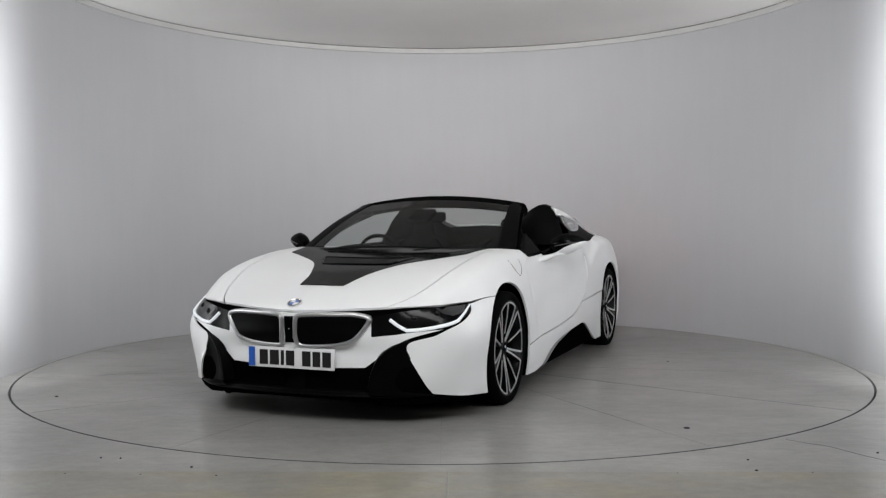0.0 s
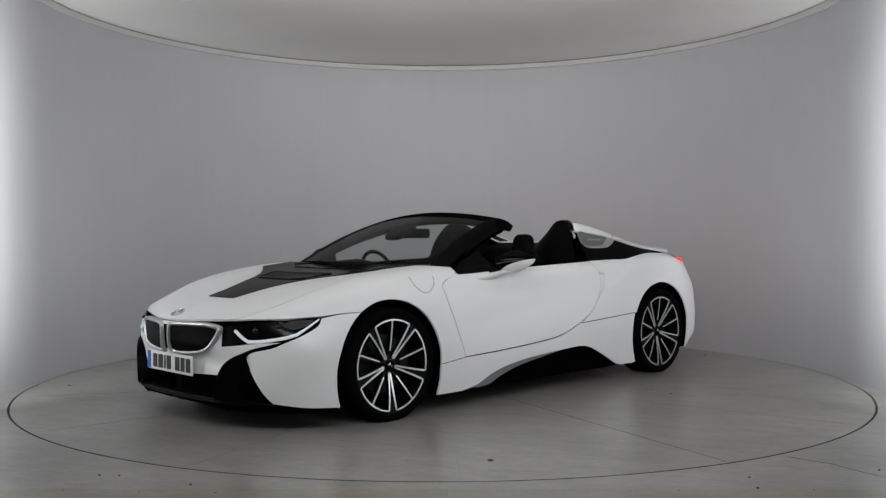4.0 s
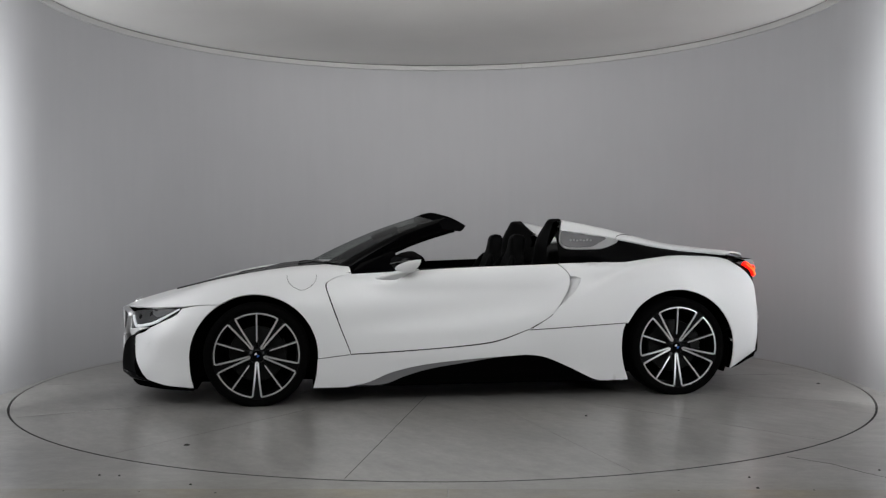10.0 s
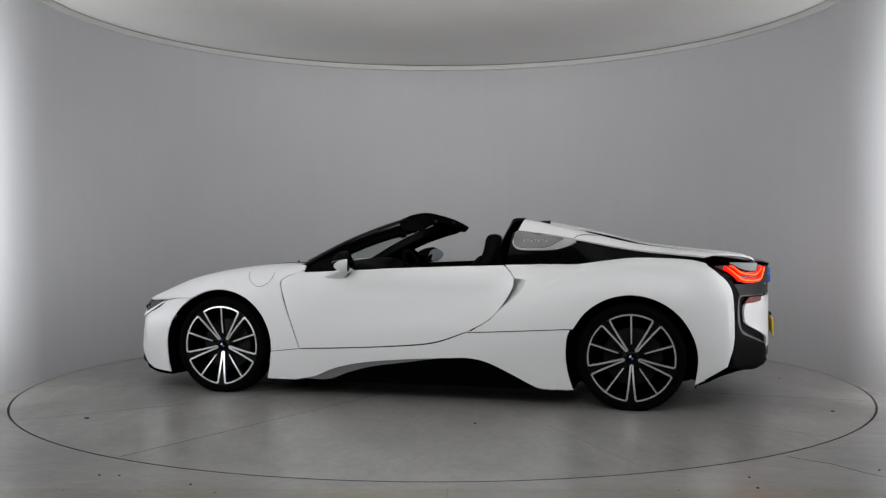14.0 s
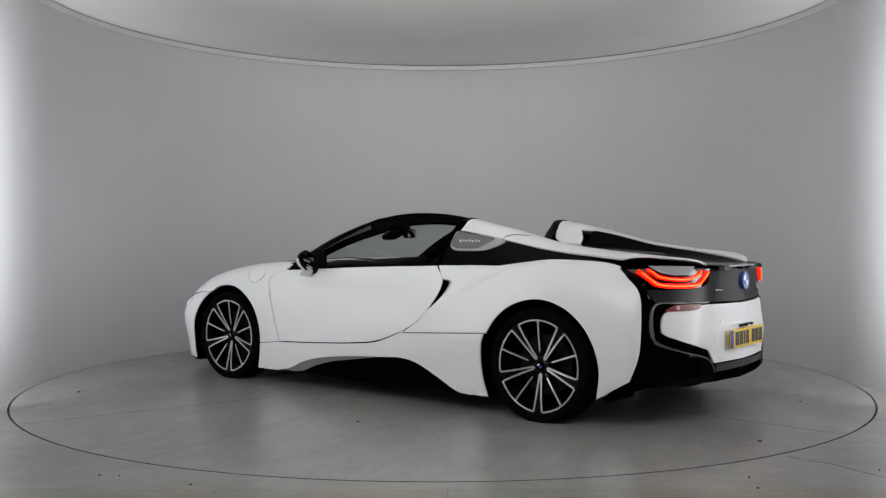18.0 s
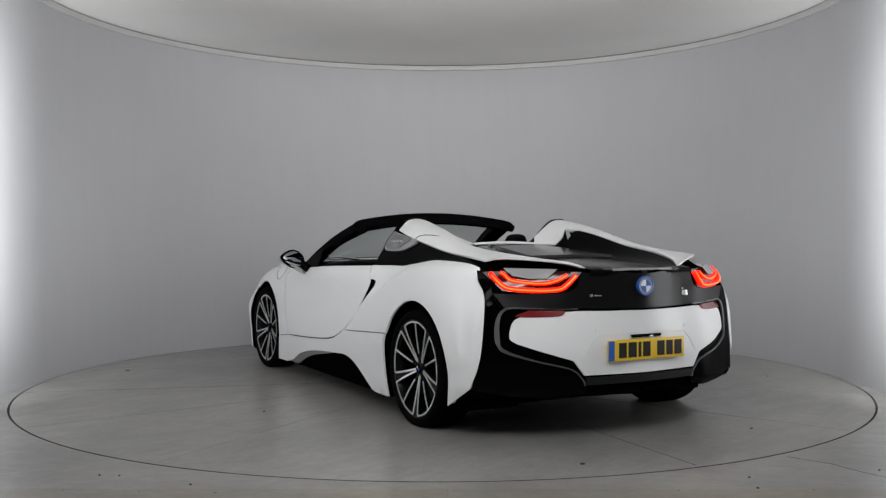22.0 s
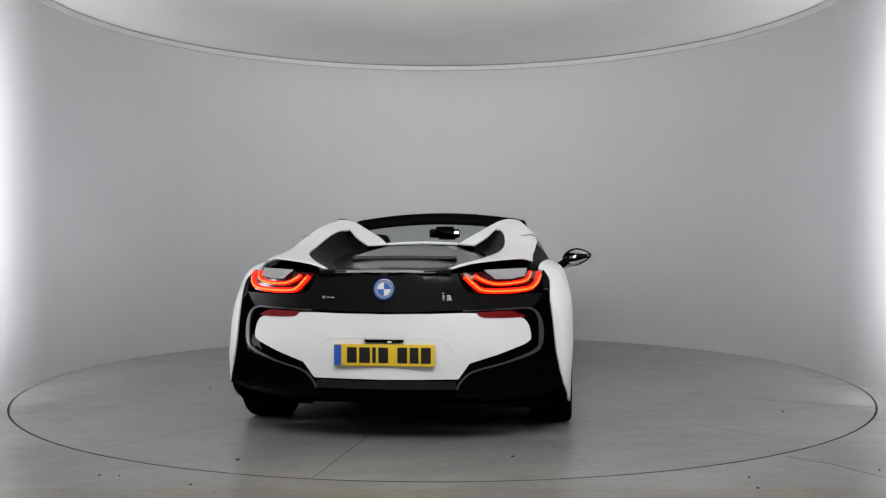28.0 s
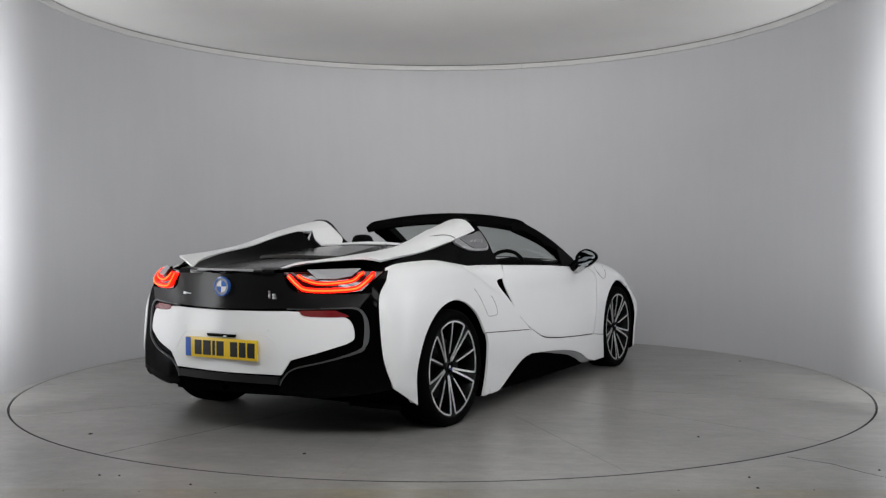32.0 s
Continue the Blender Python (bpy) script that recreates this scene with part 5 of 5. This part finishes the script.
# --- door mirrors ---
for s in (-1, 1):
    bm = bmesh.new()
    bmesh.ops.create_uvsphere(bm, u_segments=28, v_segments=18, radius=1.0)
    for v in bm.verts:
        x, y, z = v.co
        front = x > 0
        v.co = Vector((0.425 - 0.045 * y + (0.115 * x * (1 - 0.3 * y) if front else 0.022 * x), 1.035 + 0.108 * y - (0.025 * x if front else 0), 0.917 + 0.068 * z * (1 - 0.35 * max(0, y)) + 0.012 * y))
        v.co.y *= s
    bmesh.ops.recalc_face_normals(bm, faces=bm.faces[:])
    mirror = part("door_mirror", bm, BLACK, car, "door mirror with black cap and white lower arm")
    bm = bmesh.new()
    bmesh.ops.create_uvsphere(bm, u_segments=28, v_segments=18, radius=1.0)
    for co, no in (((0, 0, -0.52), (0, -0.62, 1)), ((0.03, 0, 0), (-1, 0, 0))):
        bmesh.ops.bisect_plane(bm, geom=bm.verts[:] + bm.edges[:] + bm.faces[:], plane_co=co, plane_no=no, clear_outer=True)
    for v in bm.verts:
        x, y, z = v.co
        v.co = Vector((0.425 - 0.045 * y + 0.124 * x * (1 - 0.3 * y), s * (1.035 + 0.114 * y - 0.025 * x), 0.917 + 0.073 * z * (1 - 0.35 * max(0, y)) + 0.012 * y))
    bmesh.ops.recalc_face_normals(bm, faces=bm.faces[:])
    part("lower_shell", bm, PAINT, mirror, "white lower half of the mirror housing")
    strip = []
    for k in range(9):
        y = -0.35 + 1.15 * k / 8
        x, z = math.sqrt(max(0.0, 1 - y * y - 0.02)), -0.12 + 0.16 * y
        strip.append((0.425 - 0.045 * y + 0.118 * x * (1 - 0.3 * y), s * (1.035 + 0.109 * y - 0.025 * x), 0.917 + 0.068 * z * (1 - 0.35 * max(0, y)) + 0.012 * y))
    part("cap_stripe", tube(strip, [0.001] + [0.0032] * 7 + [0.001], 6), TRIM_GREY, mirror, "slim grey stripe along the mirror cap")
    arm = [[(0.655, 0.885, 0.803), (0.60, 0.893, 0.838), (0.53, 0.885, 0.788)], [(0.60, 0.93, 0.812), (0.56, 0.94, 0.846), (0.485, 0.93, 0.812)], [(0.53, 0.975, 0.832), (0.495, 0.99, 0.865), (0.425, 0.975, 0.845)],
           [(0.45, 1.05, 0.856), (0.43, 1.07, 0.878), (0.38, 1.05, 0.866)]]
    rows = [spline([(x, y * s, z) for x, y, z in r], 3, True) for r in arm]
    bm = bmesh.new()
    cols = list(zip(*rows))
    fine = [spline(c, 4) for c in cols]
    vs = [[bm.verts.new(p) for p in c] for c in fine]
    for a, b in zip(vs, vs[1:] + vs[:1]):
        for i in range(len(a) - 1):
            bm.faces.new((a[i], b[i], b[i + 1], a[i + 1]))
    bm.faces.new([c[0] for c in vs])
    bm.faces.new([c[-1] for c in vs])
    bmesh.ops.recalc_face_normals(bm, faces=bm.faces[:])
    part("arm", soften(bm, 60), PAINT, mirror, "white lower arm")
    part("neck", tube(spline([(0.515, s * 0.872, 0.835), (0.475, s * 0.915, 0.852), (0.445, s * 0.955, 0.885), (0.44, s * 0.985, 0.915)], 4), [0.030] * 7 + [0.027] * 6, 10), BLACK, mirror, "black neck behind the arm")
    bm = bmesh.new()
    rings = []
    for ring in (0.2, 0.45, 0.7, 0.88, 1.0):
        loop = []
        for k in range(32):
            x, y = ring * math.cos(2 * math.pi * k / 32), ring * math.sin(2 * math.pi * k / 32)
            # slightly domed glass, tilted up
            loop.append(bm.verts.new((0.396 - 0.0405 * x + 0.008 * y - 0.010 * (1 - ring ** 2), s * (1.035 + 0.092 * x), 0.917 + 0.055 * y * (1 - 0.3 * max(0, x)) + 0.011 * x)))
        rings.append(loop)
    bm.faces.new(rings[0])
    for p, q in zip(rings[:-1], rings[1:]):
        for k in range(32):
            bm.faces.new((p[k], p[(k + 1) % 32], q[(k + 1) % 32], q[k]))
    bmesh.ops.recalc_face_normals(bm, faces=bm.faces[:])
    bm.normal_update()
    if sum(f.normal.x for f in bm.faces) > 0:
        bmesh.ops.reverse_faces(bm, faces=bm.faces[:])
    part("mirror_glass", bm, MIRROR, mirror, "domed mirror glass")

# --- wipers ---
for a, b in (((1.13, -0.42), (1.02, 0.28)), ((1.14, 0.2), (0.93, 0.66))):
    p, q = Vector((a[0], a[1], 0.885)), Vector((b[0], b[1], 0.903))
    part("wiper", tube([p, p.lerp(q, 0.5) + Vector((0, 0, 0.010)), q], [0.006, 0.0045, 0.003], 6), PLASTIC, car, "black windscreen wiper at rest")

# --- cabin ---
bm = box(0.08, 0, 0.50, 1.5, 1.62, 0.72, 0.03)
bmesh.ops.delete(bm, geom=[f for f in bm.faces if f.normal.z > 0.9], context="FACES")
bmesh.ops.reverse_faces(bm, faces=bm.faces[:])
part("cabin_tub", bm, LEATHER, car, "black cabin floor and side trim")
loft([[(0.95, 0.76, 0.84), (0.95, 0.4, 0.865), (0.95, 0, 0.87), (0.95, -0.4, 0.865), (0.95, -0.76, 0.84)], [(0.75, 0.78, 0.855), (0.73, 0.4, 0.89), (0.73, 0, 0.885), (0.73, -0.38, 0.905), (0.75, -0.78, 0.855)],
                          [(0.52, 0.77, 0.83), (0.50, 0.4, 0.85), (0.50, 0, 0.83), (0.52, -0.38, 0.875), (0.52, -0.77, 0.83)], [(0.50, 0.77, 0.55), (0.48, 0.4, 0.55), (0.46, 0, 0.55), (0.48, -0.38, 0.55), (0.50, -0.77, 0.55)]],
                         LEATHER, "dashboard_top", car, False, 0.0, 4, "black dashboard under the windscreen")
part("dashboard", box(0.42, 0, 0.55, 0.5, 0.26, 0.3, 0.04), LEATHER, car, "black centre console")
wheel_pts = [(0.40 + 0.055 * math.sin(a), -0.37 + 0.175 * math.cos(a), 0.80 + 0.165 * math.sin(a)) for a in [2 * math.pi * i / 32 for i in range(32)]]
steer = part("steering_wheel", tube(wheel_pts, 0.014, 8, True), LEATHER, car, "black steering wheel on the right-hand side")
for a in (0, math.pi, -math.pi / 2):
    part("spoke", tube([(0.41, -0.37, 0.80), (0.40 + 0.055 * math.sin(a), -0.37 + 0.165 * math.cos(a), 0.80 + 0.155 * math.sin(a))], 0.012, 6), SILVER, steer)
part("hub", box(0.41, -0.37, 0.80, 0.05, 0.12, 0.10, 0.02), LEATHER, steer)
for y in (-0.37, 0.37):
    loft([[(0.30, y - 0.22, 0.42), (0.30, y, 0.40), (0.30, y + 0.22, 0.42)], [(0.28, y - 0.24, 0.52), (0.28, y, 0.50), (0.28, y + 0.24, 0.52)], [(-0.12, y - 0.25, 0.54), (-0.12, y, 0.47), (-0.12, y + 0.25, 0.54)],
                             [(-0.30, y - 0.25, 0.62), (-0.25, y, 0.60), (-0.30, y + 0.25, 0.62)]], LEATHER, "seat_cushion", car, False, 0.05, 4, "black leather seat cushion")
    seat = part("seat", box(-0.36, y, 0.55, 0.14, 0.46, 0.3, 0.04), LEATHER, car, "black leather bucket seat")
    # closed rings from the cushion up to the integral headrest: height, centre, half depth, half width
    rings = [(0.58, -0.335, 0.085, 0.235), (0.70, -0.345, 0.082, 0.25), (0.80, -0.36, 0.075, 0.25), (0.88, -0.375, 0.066, 0.22), (0.93, -0.388, 0.060, 0.15), (0.965, -0.398, 0.057, 0.10),
             (1.01, -0.408, 0.058, 0.082), (1.05, -0.414, 0.058, 0.076), (1.074, -0.416, 0.050, 0.066), (1.088, -0.417, 0.034, 0.048), (1.093, -0.417, 0.012, 0.02)]
    bm = bmesh.new()
    loops = []
    for z, cx, hd, hw in rings:
        loop = []
        for k in range(28):
            c, n = math.cos(2 * math.pi * k / 28), math.sin(2 * math.pi * k / 28)
            # side bolsters stand forward of a hollow middle
            hollow = 0.022 * max(0.0, c) ** 2 * (1.0 if z < 0.9 else 0.25)
            loop.append(bm.verts.new((cx + hd * math.copysign(abs(c) ** 0.62, c) - hollow, y + hw * math.copysign(abs(n) ** 0.62, n), z)))
        loops.append(loop)
    for p, q in zip(loops[:-1], loops[1:]):
        for k in range(28):
            bm.faces.new((p[k], p[(k + 1) % 28], q[(k + 1) % 28], q[k]))
    bm.faces.new(loops[0][::-1])
    bm.faces.new(loops[-1])
    bmesh.ops.recalc_face_normals(bm, faces=bm.faces[:])
    part("backrest", soften(bm, 60), LEATHER, seat, "black leather backrest with integral headrest")
    for s in (-1, 1):
        bolster = [(-0.24, y + s * 0.245, 0.58), (-0.265, y + s * 0.25, 0.70), (-0.295, y + s * 0.243, 0.80), (-0.33, y + s * 0.20, 0.885), (-0.352, y + s * 0.135, 0.93)]
        part("bolster", tube(spline(bolster, 5), [0.036 - 0.018 * (i / 20) ** 2 for i in range(21)], 10), LEATHER, seat, "raised side bolster")
    # black hoop face behind the seat
    sgn = 1 if y > 0 else -1
    loft([[(-0.52, sgn * 0.78, 0.88), (-0.50, sgn * 0.5, 0.88), (-0.56, sgn * 0.20, 0.88)], [(-0.545, sgn * 0.735, 1.03), (-0.52, sgn * 0.5, 1.04), (-0.68, sgn * 0.25, 1.00)],
          [(-0.592, sgn * 0.675, 1.14), (-0.575, sgn * 0.53, 1.152), (-0.70, sgn * 0.345, 1.072)], [(-0.617, sgn * 0.64, 1.176), (-0.604, sgn * 0.54, 1.191), (-0.715, sgn * 0.345, 1.092)],
          [(-0.672, sgn * 0.645, 1.179), (-0.676, sgn * 0.55, 1.1955), (-0.752, sgn * 0.312, 1.079)]], LEATHER, "hoop_cover", car, False, 0.0, 4,
         "black padded cover before the roll hoop")
loft([[(-0.60, 0.8, 0.55), (-0.60, 0, 0.55), (-0.60, -0.8, 0.55)], [(-0.62, 0.8, 0.9), (-0.66, 0, 0.92), (-0.62, -0.8, 0.9)], [(-0.72, 0.4, 0.99), (-0.80, 0, 1.015), (-0.72, -0.4, 0.99)], [(-0.86, 0.26, 1.02), (-0.86, 0, 1.026), (-0.86, -0.26, 1.02)]],
     LEATHER, "bulkhead", car, False, 0.0, 4, "black rear cabin wall")
rvm = part("rear_view_mirror", box(0, 0, 0, 0.035, 0.25, 0.07, 0.02, pose(0.375, -0.005, 1.10, 0, -6, 24)), PLASTIC, car, "black rear view mirror on the windscreen")
part("mirror_glass", box(-0.0195, 0, 0, 0.003, 0.222, 0.052, 0.0012, pose(0.375, -0.005, 1.10, 0, -6, 24)), MIRROR, rvm, "mirror glass")
part("sensor_housing", box(0, 0, 0, 0.20, 0.15, 0.045, 0.02, pose(0.505, 0, 1.103, 0, 21.7, 0)), PLASTIC, car, "black sensor housing behind the windscreen")
part("mirror_stalk", tube([(0.45, 0, 1.12), (0.42, 0, 1.112), (0.388, -0.003, 1.102)], [0.014, 0.012, 0.010], 8), PLASTIC, car, "short black mirror stalk")

# --- wheels ---
HUB_Z = 0.326


def make_wheel(width, track):
    """A wheel at the origin, its face towards +y."""
    w = new("wheel")
    w.parent = car
    h = width / 2
    R = 0.334
    tyre = [(0.268, 0.0 + h - 0.012), (0.275, h - 0.002), (0.285, h + 0.004), (0.305, h + 0.010), (0.318, h + 0.007), (0.328, h - 0.004), (0.333, h - 0.022), (R, h - 0.045)]
    for k in range(3):
        y = h - 0.06 - k * 0.045
        tyre += [(R, y + 0.004), (R - 0.007, y + 0.002), (R - 0.007, y - 0.004), (R, y - 0.006)]
    tyre += [(R, -h + 0.045), (0.332, -h + 0.02), (0.32, -h - 0.004), (0.29, -h - 0.004), (0.27, -h + 0.01)]
    bm = lathe(tyre, 96, axis="y")
    for v in bm.verts:
        # the tyre sits flat where it bears the load
        press = max(0.0, -HUB_Z + 0.001 - v.co.z)
        if press:
            v.co.z += press
            v.co.y *= 1.0 + 0.5 * press
    part("tyre", bm, RUBBER, w, "black low-profile tyre")
    part("rim", lathe([(0.282, h - 0.004), (0.279, h + 0.002), (0.272, h + 0.001), (0.266, h - 0.012), (0.255, h - 0.03), (0.25, -h * 0.6), (0.265, -h + 0.01)], 72, axis="y"), DARK_ALLOY, w, "black painted rim barrel")
    part("brake_disc", lathe([(0.06, h - 0.095), (0.175, h - 0.095), (0.177, h - 0.10), (0.177, h - 0.12), (0.06, h - 0.12)], 48, axis="y"), STEEL, w, "dark steel brake disc")
    # added black disc in place of the shade inside the wheel
    part("well_shade", lathe([(0.0, h - 0.135), (0.25, h - 0.135)], 40, axis="y"), VOID, w, "black disc put behind the brake for the shade inside the wheel")
    cal = lathe([(0.12, h - 0.075), (0.185, h - 0.075), (0.19, h - 0.085), (0.19, h - 0.125), (0.12, h - 0.125), (0.12, h - 0.075)], 14, radians(150), radians(205), "y")
    part("brake_caliper", cal, STEEL, w, "dark grey brake caliper")

    def at(r, deg, y):
        return Vector((r * math.cos(radians(deg)), y, r * math.sin(radians(deg))))

    for k in range(5):
        a = 90 + 72 * k
        # machined outline of one opening: spoke, arc at the rim, spoke
        face = h + 0.000
        pts = [at(0.050, a - 29, face - 0.030), at(0.10, a - 30.5, face - 0.022), at(0.19, a - 30.5, face - 0.008), at(0.262, a - 30, face)]
        arc = [at(0.266, a - 30 + 60 * i / 12, face + 0.001) for i in range(13)]
        left = spline(pts, 4)
        right = spline([at(0.262, a + 30, face), at(0.19, a + 30.5, face - 0.008), at(0.10, a + 30.5, face - 0.022), at(0.050, a + 29, face - 0.030)], 4)
        part("spoke_edge", join_bm(ribbon(left, 0.0115, 0.004, (0, 1, 0)), ribbon(arc, 0.0095, 0.004, (0, 1, 0)), ribbon(right, 0.0115, 0.004, (0, 1, 0))), ALLOY, w, "bright machined spoke edge")
        part("slim_spoke", ribbon([at(0.082, a, face - 0.024), at(0.09, a, face - 0.0225), at(0.18, a, face - 0.009), at(0.262, a, face - 0.001)], [0.004, 0.0085, 0.0100, 0.0105], 0.004, (0, 1, 0)), ALLOY, w, "slim bright spoke")
        part("slim_spoke_back", ribbon([at(0.055, a, face - 0.036), at(0.17, a, face - 0.016), at(0.27, a, face - 0.006)], [0.018, 0.017, 0.019], 0.02, (0, 1, 0)), DARK_ALLOY, w, "black spoke body")
        b = a + 36
        part("spoke", ribbon([at(0.03, b, face - 0.036), at(0.10, b, face - 0.027), at(0.19, b, face - 0.013), at(0.272, b, face - 0.004)], [0.03, 0.030, 0.044, 0.064], 0.024, (0, 1, 0)), DARK_ALLOY, w, "black double spoke")
        # bright bow that ties two edges at the hub
        bow = [at(0.052 - 0.008 * math.cos(radians(8 * (i - 3) * 1.0)) * (1 - abs(i - 3) / 3), b - 7.5 + 2.5 * i, face - 0.030) for i in range(7)]
        part("spoke_bow", ribbon(bow, 0.008, 0.01, (0, 1, 0)), ALLOY, w, "bright bow at the hub")
    part("hub", lathe([(0, h - 0.026), (0.03, h - 0.026), (0.036, h - 0.030), (0.05, h - 0.04), (0.06, h - 0.09)], 32, axis="y"), DARK_ALLOY, w, "black hub")
    cap = part("hub_cap", lathe([(0, h - 0.020), (0.026, h - 0.0205), (0.029, h - 0.026)], 32, axis="y"), BLACK, w, "small round centre cap")
    for k in range(2):
        part("quarter", lathe([(0, h - 0.0185), (0.015, h - 0.0187), (0.016, h - 0.021)], 8, k * math.pi, k * math.pi + math.pi / 2, "y"), (BADGE_WHITE, BADGE_BLUE)[k], cap)
    tagged(w, "alloy wheel with bright five-segment spokes and low-profile tyre")
    return w


front_wheel = make_wheel(0.20, 0)
rear_wheel = make_wheel(0.22, 0)
PLACES = [(front_wheel, 1.405, 0.822, 0), (front_wheel, 1.405, -0.822, 180), (rear_wheel, -1.397, 0.838, 0), (rear_wheel, -1.397, -0.838, 180)]
used = set()
for w, x, y, turn in PLACES:
    m = pose(x, y, HUB_Z, 0, 0, turn)
    if w.name in used:
        copy_thing(w, m)
    else:
        w.matrix_basis = m
        used.add(w.name)


def motions():
    """The turntable turns and carries the car with it."""
    rows, car_rows = [], []
    for t, a in TURN.items():
        rows.append((t, pose(0, 0, 0, 0, 0, a)))
        car_rows.append((t, pose(0, 0, 0, 0, 0, a) @ pose(CAR_X, CAR_Y, 0, 0, 0, CAR_HEADING) @ pose(0, CAR_SHIFT, 0, 0, 0, CAR_YAW)))
    walk(table, rows)
    walk(car, car_rows)


motions()
